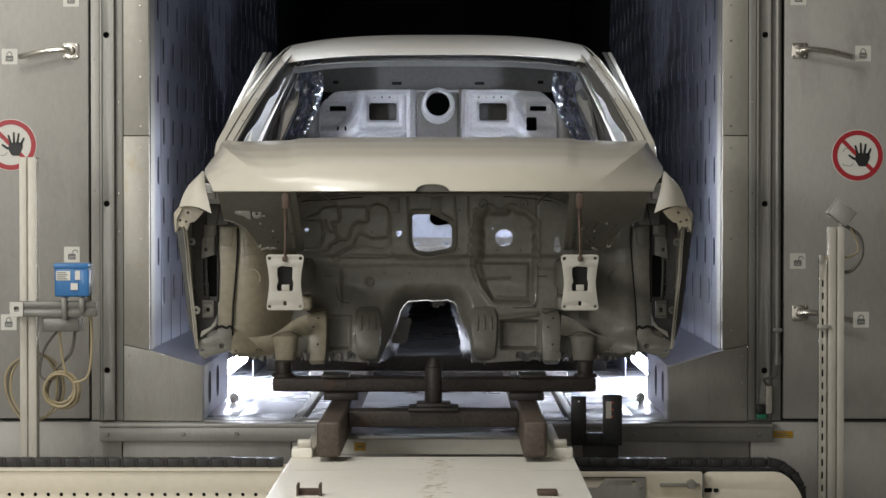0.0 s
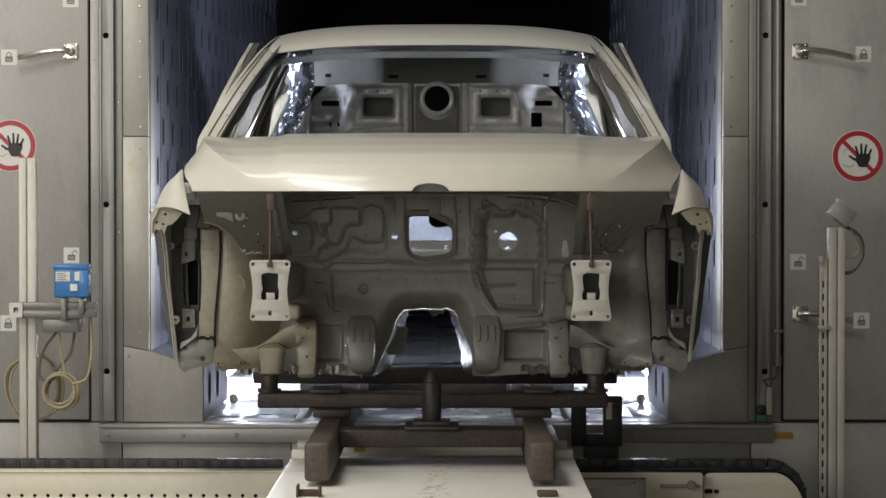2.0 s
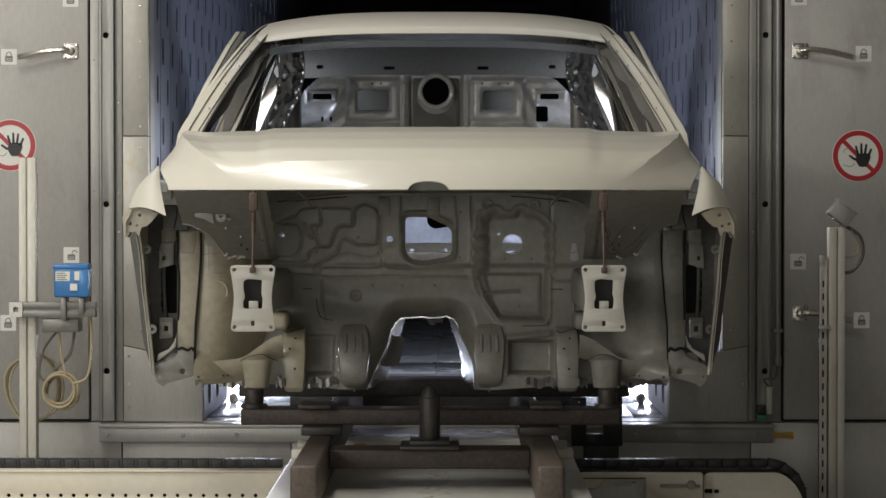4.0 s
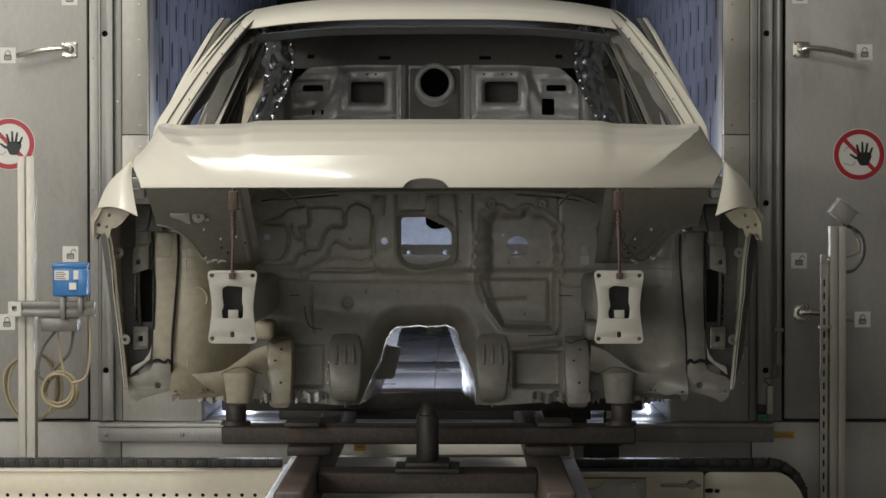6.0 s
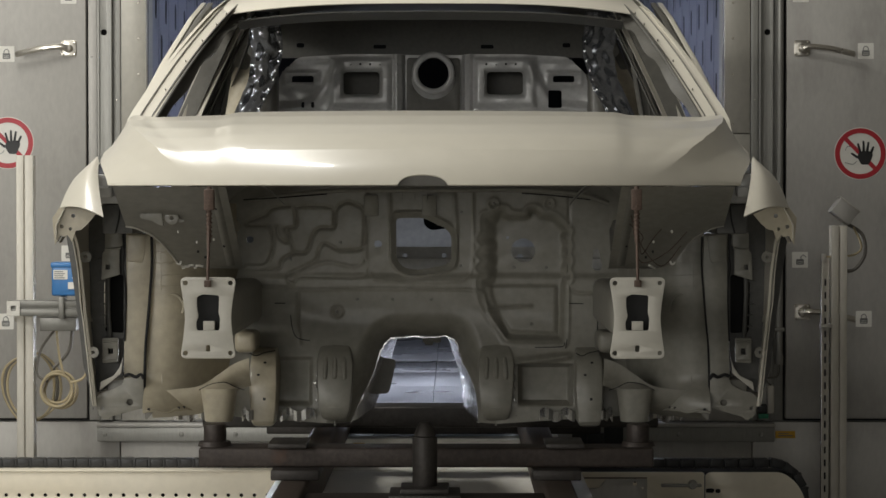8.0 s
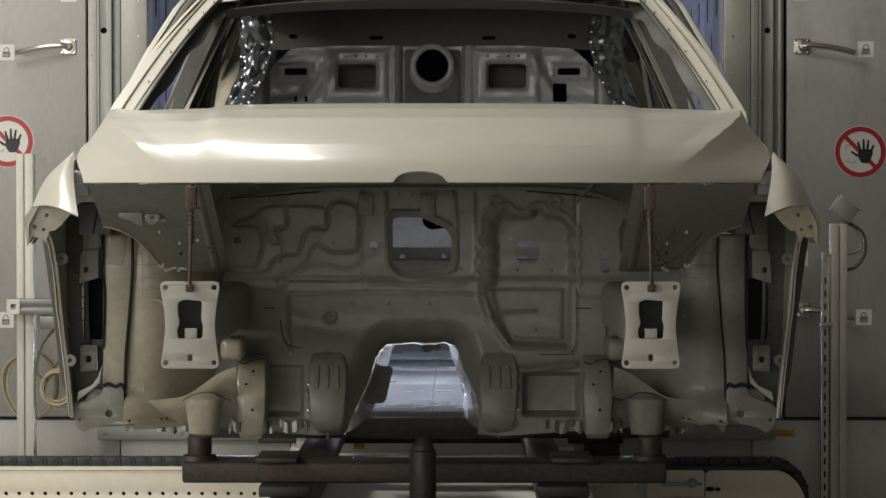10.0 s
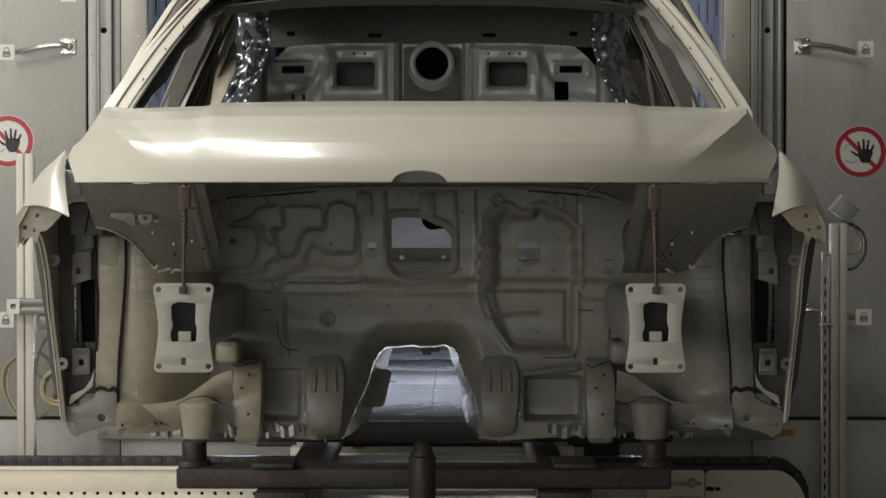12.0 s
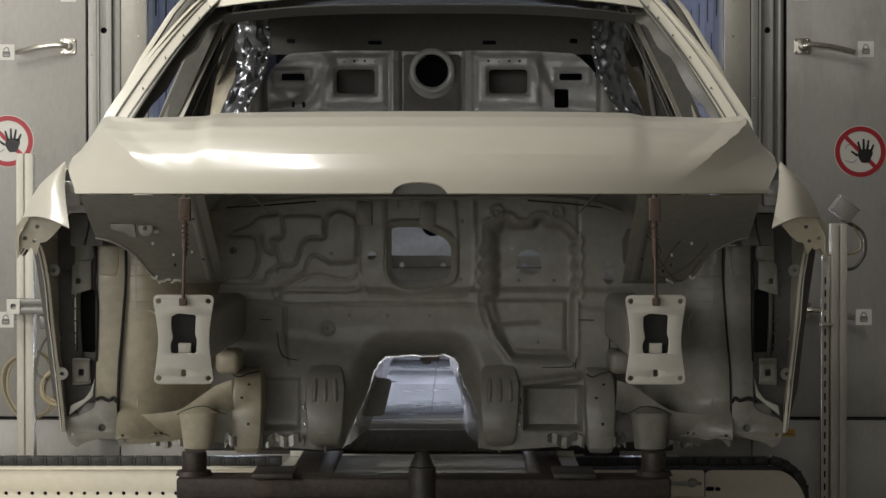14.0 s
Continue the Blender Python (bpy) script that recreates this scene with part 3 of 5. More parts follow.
part("end_face", front(rounded([(0.945, 0.42), (1.30, 0.42), (1.30, 0.55), (1.27, 0.61), (1.22, 0.65), (0.945, 0.65)], 0.03), [rrect(0.965, 0.585, 0.03, 0.016, 0.007)], -1.02, 0.008, 0.001), CREAM, drive)
part("body", box(0.50, 1.26, -1.0, -0.80, 0.40, 0.640, 0.01), GAP, drive)
part("latch", box(0.79, 0.93, -1.085, -1.064, 0.605, 0.615, 0.003), STEEL_D, drive, "steel latch bar")
part("latch_knob", rod((0.90, -1.064, 0.612), (0.90, -1.09, 0.612), 0.017, 0.013, 16), STEEL_D, drive)
part("seam", box(0.62, 0.74, -1.0655, -1.0642, 0.548, 0.551, 0), GREY, drive)
part("cover", box(0.78, 0.95, -1.16, -1.064, 0.46, 0.565, 0.006), CREAM, drive)
part("cover_plate", front(rounded([(0.512, 0.44), (0.742, 0.44), (0.742, 0.632), (0.60, 0.632), (0.575, 0.60), (0.512, 0.60)], 0.006), [circle(0.70, 0.615, 0.008, 14)], -1.068, 0.005, 0.001), STEEL, drive, "grey steel cover plate")
for x, z in ((0.53, 0.585), (0.725, 0.455), (0.53, 0.455), (0.725, 0.60)):
    part("screw", bolt(x, -1.071, z, 0.005, 0.003), CHROME, drive)
part("slot", front(rrect(0.992, 0.585, 0.018, 0.014, 0.006), (), -1.0265, 0.003), GAP, drive)
part("panel_seam", box(0.9395, 0.9445, -1.062, -1.02, 0.43, 0.645, 0), GREY, drive)
part("rust_edge", box(0.512, 0.742, -1.0705, -1.0655, 0.633, 0.637, 0.001), RUST, drive, "rust along the plate edge")

fork = thing("fork_sensor", "black fork sensor bracket with red indicators", "sensor")
part("prong", box(0.505, 0.560, -0.62, -0.58, 0.70, 0.880, 0.003), RUBBER, fork)
part("prong", box(0.622, 0.692, -0.62, -0.58, 0.70, 0.885, 0.003), RUBBER, fork)
part("bridge", box(0.560, 0.622, -0.62, -0.58, 0.70, 0.745, 0.003), RUBBER, fork)
part("stem", box(0.55, 0.68, -0.61, -0.57, 0.0, 0.70, 0.003), RUBBER, fork)
part("label", box(0.632, 0.652, -0.6225, -0.6205, 0.80, 0.862, 0), POST, fork)
part("hole", front(circle(0.532, 0.862, 0.004, 12), (), -0.6205, 0.001), LABELW, fork)
for z in (0.806, 0.832, 0.858):
    part("indicator", front(circle(0.657, z, 0.0017, 10), (), -0.6208, 0.0014), LED, fork, "glowing red dot")

# ---- sensor posts ----
pst = thing("sensor_post", "pale profile post with a cross bar", "post")
part("profile", join(box(-1.535, -1.508, -0.58, -0.52, 0.0, 1.762, 0.002), box(-1.503, -1.473, -0.58, -0.52, 0.0, 1.762, 0.002), box(-1.509, -1.502, -0.565, -0.53, 0.0, 1.758, 0)), POST, pst)
part("cross_bar", join(box(-1.556, -1.24, -0.66, -0.61, 1.208, 1.232, 0.002), box(-1.556, -1.24, -0.66, -0.61, 1.176, 1.200, 0.002), box(-1.554, -1.242, -0.65, -0.62, 1.199, 1.209, 0)), ALU_D, pst, "grooved aluminium bar")
part("bar_end", front(rrect(-1.531, 1.204, 0.048, 0.054, 0.003), [rrect(-1.531, 1.204, 0.018, 0.020, 0.002)], -0.663, 0.004), ALU, pst)
part("clamp", box(-1.365, -1.345, -0.675, -0.60, 1.165, 1.247, 0.003), ALU_D, pst)
part("clamp", box(-1.30, -1.28, -0.675, -0.60, 1.19, 1.247, 0.003), ALU_D, pst)
part("shelf", box(-1.44, -1.305, -0.64, -0.54, 1.120, 1.170, 0.004), ALU_D, pst)
blue = thing("laser_sensor", "blue box sensor with white labels on a bar", "sensor")
part("housing", box(-1.389, -1.266, -0.68, -0.59, 1.2495, 1.368, 0.008, 3), BLUE, blue)
part("cap", box(-1.392, -1.263, -0.684, -0.586, 1.352, 1.372, 0.005), BLUE, blue)
part("cover", box(-1.300, -1.262, -0.6835, -0.600, 1.252, 1.350, 0.004), BLUE, blue)
part("label", box(-1.382, -1.330, -0.6822, -0.6806, 1.310, 1.344, 0), LABELW, blue)
for k in range(4):
    part("print", box(-1.378, -1.340 - 0.006 * (k % 2), -0.6832, -0.6824, 1.314 + 0.0075 * k, 1.317 + 0.0075 * k, 0), GREY, blue)
part("label", box(-1.312, -1.294, -0.6854, -0.6838, 1.312, 1.345, 0), LABELW, blue)
part("label", box(-1.328, -1.302, -0.6854, -0.6838, 1.275, 1.300, 0), LABELW, blue)
cab = thing("cable_loop", "coiled tan and grey cables hanging from a post", "cable")
loops = []
for k, (r, dx, dz) in enumerate(((0.058, 0, 0), (0.062, 0.006, 0.004), (0.054, -0.004, 0.008), (0.060, 0.01, -0.006))):
    c = Vector((-1.385 + dx, -0.60 + 0.012 * k, 0.90 + dz))
    loops.append(tube([c + Vector((r * math.cos(a), 0.004 * math.sin(3 * a), r * 1.05 * math.sin(a))) for a in (2 * math.pi * j / 14 for j in range(14))], 0.0052, 8, 3, True))
part("coil", join(*loops), CABLE, cab)
part("lead", tube([(-1.272, -0.62, 1.25), (-1.262, -0.62, 1.10), (-1.275, -0.62, 0.96), (-1.33, -0.62, 0.93)], 0.005), CABLE, cab)
part("lead", tube([(-1.385, -0.60, 1.13), (-1.375, -0.60, 1.03), (-1.36, -0.60, 0.96)], 0.005), CABLE, cab)
part("lead", tube([(-1.395, -0.58, 1.12), (-1.445, -0.58, 1.05), (-1.46, -0.58, 0.96), (-1.42, -0.58, 0.93)], 0.005), CABLE_D, cab)
part("lead", tube([(-1.33, -0.58, 1.12), (-1.345, -0.58, 1.04), (-1.40, -0.58, 0.98)], 0.006), CABLE_D, cab)
for k in range(3):
    part("loop", tube([(-1.48, -0.50, 1.03), (-1.57 - 0.01 * k, -0.49, 0.98), (-1.585 - 0.008 * k, -0.49, 0.88), (-1.54, -0.49, 0.80 - 0.01 * k), (-1.46, -0.50, 0.79), (-1.415 + 0.012 * k, -0.50, 0.86), (-1.42 + 0.01 * k, -0.50, 0.97)], 0.0055, 8, 6, True), CABLE if k % 2 == 0 else CABLE_D, cab)
pr = thing("sensor_post", "pale profile post with perforated rail", "post")
part("profile", join(box(1.457, 1.484, -0.58, -0.52, 0.0, 1.504, 0.002), box(1.489, 1.515, -0.58, -0.52, 0.0, 1.504, 0.002), box(1.483, 1.490, -0.565, -0.53, 0.0, 1.50, 0)), POST, pr)
rail_o = [(1.424, 0.02), (1.452, 0.02), (1.452, 1.385), (1.424, 1.385)]
part("perforated_rail", front(rail_o, [rrect(1.438, 0.06 + 0.0475 * k, 0.007, 0.026, 0.003, 2) for k in range(27)], -0.56, 0.006, 0.001), POST, pr, "rail with a row of slots")
part("rail_back", box(1.426, 1.451, -0.55, -0.53, 0.02, 1.383, 0), GAP, pr)
part("clip", box(1.418, 1.462, -0.59, -0.555, 1.128, 1.142, 0.002), ALU, pr)
part("clip", box(1.424, 1.44, -0.57, -0.55, 1.37, 1.40, 0.002), ALU, pr)
part("lead", tube([(1.52, -0.55, 1.51), (1.575, -0.55, 1.47), (1.585, -0.55, 1.40), (1.55, -0.55, 1.345), (1.51, -0.55, 1.335)], 0.0065), CABLE_D, pr)
part("lead", tube([(1.54, -0.56, 1.50), (1.57, -0.56, 1.43), (1.55, -0.56, 1.40), (1.50, -0.56, 1.39), (1.44, -0.56, 1.39)], 0.004), CABLE, pr)
ref = thing("reflector_head", "tilted grey metal sensor head on a post", "sensor")
part("head", moved(box(-0.042, 0.042, -0.04, 0.04, -0.032, 0.032, 0.004), pose(1.505, -0.55, 1.556, 0, 38, 0)), STEEL, ref)
part("hood", moved(box(-0.046, 0.046, -0.045, 0.045, 0.030, 0.035, 0.001), pose(1.505, -0.55, 1.556, 0, 38, 0)), ALU, ref)
part("neck", rod((1.505, -0.55, 1.50), (1.52, -0.55, 1.54), 0.012), STEEL_D, ref)

# ---- skid and car body: both travel together ----
UP = Matrix.Translation((0, 0, 0.6))
skid = thing("skid", "burnt brown steel transport skid on rollers", "skid")


def sp(name, bm, material, label=""):
    return part(name, moved(bm, UP), material, skid, label)


for sx in (-1, 1):
    sp("runner", box(*sorted((sx * 0.300, sx * 0.378)), -0.20, 4.1, -0.842, -0.725, 0.012, 3), RUNNER, "hollow steel runner")
    sp("saddle", box(*sorted((sx * 0.275, sx * 0.40)), 0.60, 0.82, -0.724, -0.697, 0.004), SKID_D)
    sp("pad", box(*sorted((sx * 0.31, sx * 0.41)), 0.63, 0.80, -0.645, -0.632, 0.003), SKID_D)
    sp("post", rod((sx * 0.555, 0.72, -0.646), (sx * 0.555, 0.72, -0.588), 0.030, 0.030, 20, 0.004), SKID, "round support post")
    sp("post_foot", rod((sx * 0.555, 0.72, -0.646), (sx * 0.555, 0.72, -0.634), 0.045, 0.040, 20), SKID)
    sp("post", rod((sx * 0.52, 3.0, -0.792), (sx * 0.52, 3.0, -0.50), 0.03, 0.03, 20, 0.004), SKID_D)
sp("front_bar", box(-0.592, 0.592, 0.66, 0.78, -0.697, -0.646, 0.007, 3), SKID, "brown steel cross bar")
sp("rear_bar", box(-0.70, 0.70, 1.75, 1.90, -0.700, -0.636, 0.007, 3), SKID_D, "blackened cross bar")
sp("rear_bar", box(-0.60, 0.60, 2.95, 3.05, -0.842, -0.790, 0.007, 3), SKID_D)
sp("tie_bar", box(-0.300, 0.300, 0.33, 0.47, -0.795, -0.738, 0.006, 3), SKID, "low cross tie")
sp("pin_plate", box(-0.088, 0.088, 0.31, 0.49, -0.7375, -0.726, 0.003), SKID_D)
sp("pin_plate", box(-0.06, 0.06, 0.33, 0.47, -0.726, -0.712, 0.003), SKID_D)
sp("centre_pin", join(rod((0, 0.40, -0.713), (0, 0.40, -0.588), 0.031, None, 24, 0.003), rod((0, 0.40, -0.588), (0, 0.40, -0.552), 0.029, 0.013, 24, 0.004)), SKID_D, "dark locating pin")

car = thing("car_body", "unpainted cream-primed car body shell without bumper or lamps", "car body")


def cp(name, bm, material, label="", parent=None):
    return part(name, moved(bm, UP), material, parent or car, label)


# hood: profile from the front lip to the cowl
PROF = [(0, 0.034), (0.012, 0.053), (0.035, 0.080), (0.08, 0.114), (0.16, 0.147), (0.28, 0.177), (0.45, 0.203), (0.7, 0.222), (0.95, 0.230), (1.15, 0.232)]


def nose(x):
    return 0.0 + 0.24 * (abs(x) / 0.76) ** 2.6


def hood_point(u, v):
    # u: -1..1 across, v: 0..1 front to rear
    w = interp(v, [(0, 0.764), (0.06, 0.786), (0.13, 0.803), (0.22, 0.818), (0.36, 0.830), (0.6, 0.830), (1, 0.822)])
    xc = 0.516 + 0.287 * (interp(1.1 * v, PROF) - 0.034) / 0.198
    x = math.copysign(abs(u) / 0.7 * xc if abs(u) < 0.7 else xc + (abs(u) - 0.7) / 0.3 * (w - xc), u)
    y0 = nose(x)
    y1 = 1.06 + 0.12 * abs(u) ** 2
    # arched notch for the badge
    notch = 0.016 * math.sqrt(1 - (x / 0.056) ** 2) if abs(x) < 0.056 else 0.0
    y = y0 + notch + (y1 - y0 - notch) * v
    d = y - y0
    z = interp(d, PROF)
    # flatter facet outside the crease that runs from the rear corner to the lip
    if abs(x) > xc:
        flat = interp(d, [(0, 0.040), (0.04, 0.058), (0.15, 0.086), (0.33, 0.122), (0.60, 0.163), (0.93, 0.226)])
        z -= max(0.0, z - flat) * min(1, (abs(x) - xc) / max(0.02, 0.825 - xc))
    k = sm(0.0, 0.12, d)
    z += 0.008 * k * max(0.0, 1 - abs(abs(x) - xc) / 0.06)
    z += 0.007 * k * (1 - sm(0.45, 0.50, abs(x) - 0.06 * min(1, d)))
    z += 0.004 * (1 - (x / 0.76) ** 2) * sm(0.3, 1.0, d)
    return Vector((x, y, z))


vs = [0, 0.004, 0.01, 0.02, 0.03, 0.042] + lin(0.055, 1.0, 52)
hood = cp("hood", sheet(hood_point, lin(-1, 1, 201), vs, 0.004), PAINT, "smooth cream hood with shoulder creases")
hood.data.set_sharp_from_angle(angle=radians(11))
# Dark half disc stands in for the shaded bay behind the notch.
cp("hood_notch_shade", front([(0.054 * math.cos(a), 0.035 + 0.026 * math.sin(a)) for a in lin(0, math.pi, 17)] + [(-0.054, 0.032), (0.054, 0.032)], (), 0.022, 0.003), SHADE_COAT, "dark half disc for the shaded bay", hood)
cp("hood_inner", sheet(lambda u, v: hood_point(u * 0.95, 0.06 + v * 0.85) - Vector((0, 0, 0.022)), lin(-1, 1, 41), lin(0, 1, 10), 0.002), ECOAT_D, "hood inner panel, shade painted in", hood)


def fender_x(y, z):
    return 0.890 + 0.016 * math.sin(max(0, min(1, (y - 0.1) / 1.1)) * math.pi) - max(0, z + 0.06) * 0.55 - 0.35 * max(0.0, 0.30 - y) ** 1.3 - 0.09 * max(0.0, -z - 0.27)


for sx in (-1, 1):
    edge = [(0.270, -0.032), (0.320, 0.030), (0.383, 0.066), (0.524, 0.100), (0.699, 0.142), (1.070, 0.205), (1.100, -0.10), (1.040, -0.545), (0.745, -0.548),
            (0.738, -0.42), (0.720, -0.30), (0.671, -0.18), (0.587, -0.10), (0.489, -0.075), (0.397, -0.09), (0.320, -0.105), (0.283, -0.10)]
    bm = side(rounded(edge, 0.03, 4), (), 0, 0.003)
    bmesh.ops.subdivide_edges(bm, edges=[e for e in bm.edges if e.calc_length() > 0.12], cuts=2)
    for v in bm.verts:
        v.co.x = sx * (fender_x(v.co.y, v.co.z) + v.co.x)
    fender = cp("fender", bm, PAINT, "cream front fender with open wheel arch")
    # nose of the fender, a curved tongue below the hood corner
    A, B, C, D = Vector((0.812, 0.42, 0.094)), Vector((0.756, 0.12, -0.040)), Vector((0.884, 0.27, -0.020)), Vector((0.828, 0.47, 0.097))

    def tongue(u, v, sx=sx):
        a = A.lerp(B, v)
        b = D.lerp(C, v)
        p = a.lerp(b, u)
        p.z += 0.012 * math.sin(math.pi * v) + 0.012 * math.sin(math.pi * u)
        p.y -= 0.03 * math.sin(math.pi * u) * v
        p.x += 0.006 * math.sin(math.pi * v) * (1 - u) + 0.010 * math.sin(math.pi * v) * u
        return Vector((sx * p.x, p.y, p.z))
    cp("fender_nose", sheet(tongue, lin(0, 1, 14), lin(0, 1, 18), 0.003), PAINT, "curved cream fender tip", fender)
    teeth = [(0.800, -0.036), (0.866, -0.008), (0.884, -0.014), (0.906, -0.045), (0.900, -0.112), (0.887, -0.088), (0.874, -0.092), (0.869, -0.086), (0.858, -0.104), (0.849, -0.076), (0.836, -0.074), (0.82, -0.060)]
    cp("mount_flange", front([(sx * a, b) for a, b in teeth], [circle(sx * 0.855, -0.040, 0.005, 10), circle(sx * 0.883, -0.066, 0.005, 10), circle(sx * 0.862, -0.072, 0.004, 10)], 0.29, 0.003), OVERSPRAY, "cream perforated mounting flange", fender)
    # rolled lip and inner side of the wheel arch
    arch = [(0.745, -0.545), (0.738, -0.42), (0.720, -0.30), (0.671, -0.18), (0.587, -0.10), (0.489, -0.075), (0.397, -0.09), (0.320, -0.105)]
    pts = [Vector((sx * (fender_x(y, z) - 0.004), y, z)) for y, z in arch]
    fine = spl(pts, 5, False)
    cp("arch_lip", sheet(lambda u, v: fine[u] + Vector((-sx * 0.006 * v, 0.004 * v, 0)), list(range(len(fine))), (0, 0.5, 1), 0.002), PAINT, "", fender)
    # lugs on the fender lip
    for z, y in ((-0.15, 0.70), (-0.402, 0.74)):
        x = fender_x(y, z) - 0.016
        cp("lug", front(circle(sx * x, z, 0.015, 16), [circle(sx * x, z, 0.005, 10)], y, 0.003), ECOAT, "", fender)
    # shade-painted closing panel behind the arch, with stepped edge, plates and a deep opening
    inner = [(0.860, -0.010), (0.774, -0.006), (0.799, -0.101), (0.806, -0.351), (0.813, -0.490), (0.895, -0.521), (0.917, -0.449), (0.932, -0.309), (0.955, -0.142), (0.966, -0.073)]
    cp("inner_closing_panel", front(rounded([(sx * a, b) for a, b in inner], 0.01), [rounded([(sx * a, b) for a, b in [(0.861, -0.212), (0.833, -0.201), (0.809, -0.201), (0.810, -0.357), (0.859, -0.354), (0.862, -0.268)]], 0.008)], 0.830, 0.003), RECESS_SHADE, "closing panel inside the arch, shade painted in")
    # Black block stands in for the shade deep in the opening.
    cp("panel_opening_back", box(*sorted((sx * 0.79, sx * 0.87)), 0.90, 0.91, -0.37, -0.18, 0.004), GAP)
    upper = [(0.856, -0.088), (0.809, -0.089), (0.809, -0.121), (0.817, -0.128), (0.817, -0.200), (0.866, -0.215), (0.863, -0.142), (0.856, -0.136)]
    cp("bracket", front(rounded([(sx * a, b) for a, b in upper], 0.004), [rrect(sx * 0.849, -0.180, 0.011, 0.013, 0.002, 2)], 0.812, 0.006, 0.001), ECOAT, "plate with a square hole")
    cp("bracket_fold", tube([(sx * a, 0.808, b) for a, b in [(0.856, -0.131), (0.834, -0.132), (0.814, -0.128)]], 0.003, 6, 3), ECOAT)
    lowb = [(0.862, -0.368), (0.819, -0.368), (0.819, -0.432), (0.862, -0.435)]
    cp("bracket", front(rounded([(sx * a, b) for a, b in lowb], 0.004), [rrect(sx * 0.840, -0.403, 0.012, 0.015, 0.002, 2)], 0.800, 0.012, 0.002), ECOAT, "small square-holed bracket")
    for dz in (0.028, 0.022, -0.024):
        cp("bracket_fold", tube([(sx * (0.840 + k), 0.792, -0.403 + dz) for k in (-0.02, 0, 0.02)], 0.0022, 6, 2), ECOAT)
    for k in range(9):
        z = -0.16 - 0.030 * k
        xe = 0.880 + 0.016 * (1 - k / 9)
        cp("liner_step", box(*sorted((sx * (xe - 0.036), sx * (xe - 0.018))), 0.818, 0.829, z, z + 0.004, 0.001), RECESS_SHADE)
    cp("liner_rib", tube([(sx * 0.846, 0.825, -0.09), (sx * 0.850, 0.82, -0.25), (sx * 0.842, 0.82, -0.42)], 0.006, 8, 4), RECESS_SHADE)
    # pale folded end of the fender flange under the brackets
    fold = [(0.803, -0.416), (0.808, -0.460), (0.835, -0.482), (0.866, -0.506), (0.862, -0.482), (0.828, -0.466), (0.812, -0.444)]
    cp("flange_fold", front(rounded([(sx * a, b) for a, b in fold], 0.003, 3), (), 0.770, 0.004, 0.001), PLATE, "pale torn flange fold")
    # hinge pillar
    pl = [(0.797, -0.089), (0.732, -0.092), (0.730, -0.183), (0.740, -0.321), (0.753, -0.477), (0.804, -0.477), (0.801, -0.321), (0.796, -0.210)]
    pil = front(rounded([(sx * a, b) for a, b in pl], 0.004), (), 0.80, 0.03, 0.003)
    cp("hinge_pillar", pil, (OVERSPRAY if sx < 0 else ECOAT), "grey-beige hinge pillar")
    cp("pillar_step", front(rounded([(sx * a, b) for a, b in [(0.795, -0.092), (0.745, -0.094), (0.746, -0.141), (0.753, -0.169), (0.792, -0.164)]], 0.006), (), 0.785, 0.006, 0.002), (OVERSPRAY if sx < 0 else ECOAT))
    cp("pillar_seam", tube([(sx * a, 0.782, b) for a, b in [(0.728, -0.099), (0.728, -0.182), (0.739, -0.320), (0.746, -0.403), (0.749, -0.555)]], 0.0036 if sx < 0 else 0.0024, 8, 4), GAP)
    cp("pillar_seam", tube([(sx * a, 0.782, b) for a, b in [(0.805, -0.094), (0.800, -0.141), (0.804, -0.182), (0.797, -0.237), (0.801, -0.375)]], 0.0028 if sx < 0 else 0.002, 8, 4), GAP)
    foot = [(0.876, -0.525), (0.862, -0.511), (0.837, -0.505), (0.805, -0.489), (0.801, -0.472), (0.750, -0.471), (0.749, -0.552), (0.810, -0.568), (0.836, -0.576), (0.847, -0.586), (0.868, -0.572), (0.874, -0.548)]
    cp("sill_end_plate", front(rounded([(sx * a, b) for a, b in foot], 0.006), [circle(sx * 0.786, -0.537, 0.009, 20), rrect(sx * (0.786 + 0.073), -0.537 - 0.016, 0.008, 0.008, 0.002, 2)], 0.775, 0.005, 0.001), ECOAT, "flat sill end plate with holes")
    cp("sill_end_lip", tube([(sx * a, 0.771, b) for a, b in [(0.801, -0.468), (0.787, -0.463), (0.769, -0.470), (0.757, -0.463), (0.748, -0.475)]], 0.0042, 8, 4), GAP)
    cp("sill_end_tab", front(rounded([(sx * a, b) for a, b in [(0.747, -0.524), (0.742, -0.547), (0.725, -0.561), (0.717, -0.557), (0.735, -0.576), (0.742, -0.584), (0.746, -0.579)]], 0.002, 2), (), 0.772, 0.003), ECOAT_D, "torn sheet tab")
    cp("sill_end_box", box(*sorted((sx * 0.765, sx * 0.85)), 0.784, 1.10, -0.555, -0.475, 0.01, 2), ECOAT_D)

    # rear wall of the wheel house: bulging panel beside the firewall
    def house(u, v, sx=sx):
        x = 0.505 + (0.227 + 0.018 * v) * u
        z = -0.01 - 0.552 * v
        y = 0.80 - (0.030 if sx < 0 else 0.015) * math.sin(math.pi * u) * math.sin(math.pi * min(1, v * 1.1)) + 0.28 * (1 - u) ** 2.2
        y -= 0.05 * sm(0.84, 0.96, v) * u
        return Vector((sx * x, y, z))
    coat = OVERSPRAY if sx < 0 else ECOAT
    cp("wheel_house_panel", sheet(house, lin(0, 1, 26), lin(0, 1, 40), 0.003), coat, "cream-oversprayed wheel house panel" if sx < 0 else "bulged wheel house rear panel")
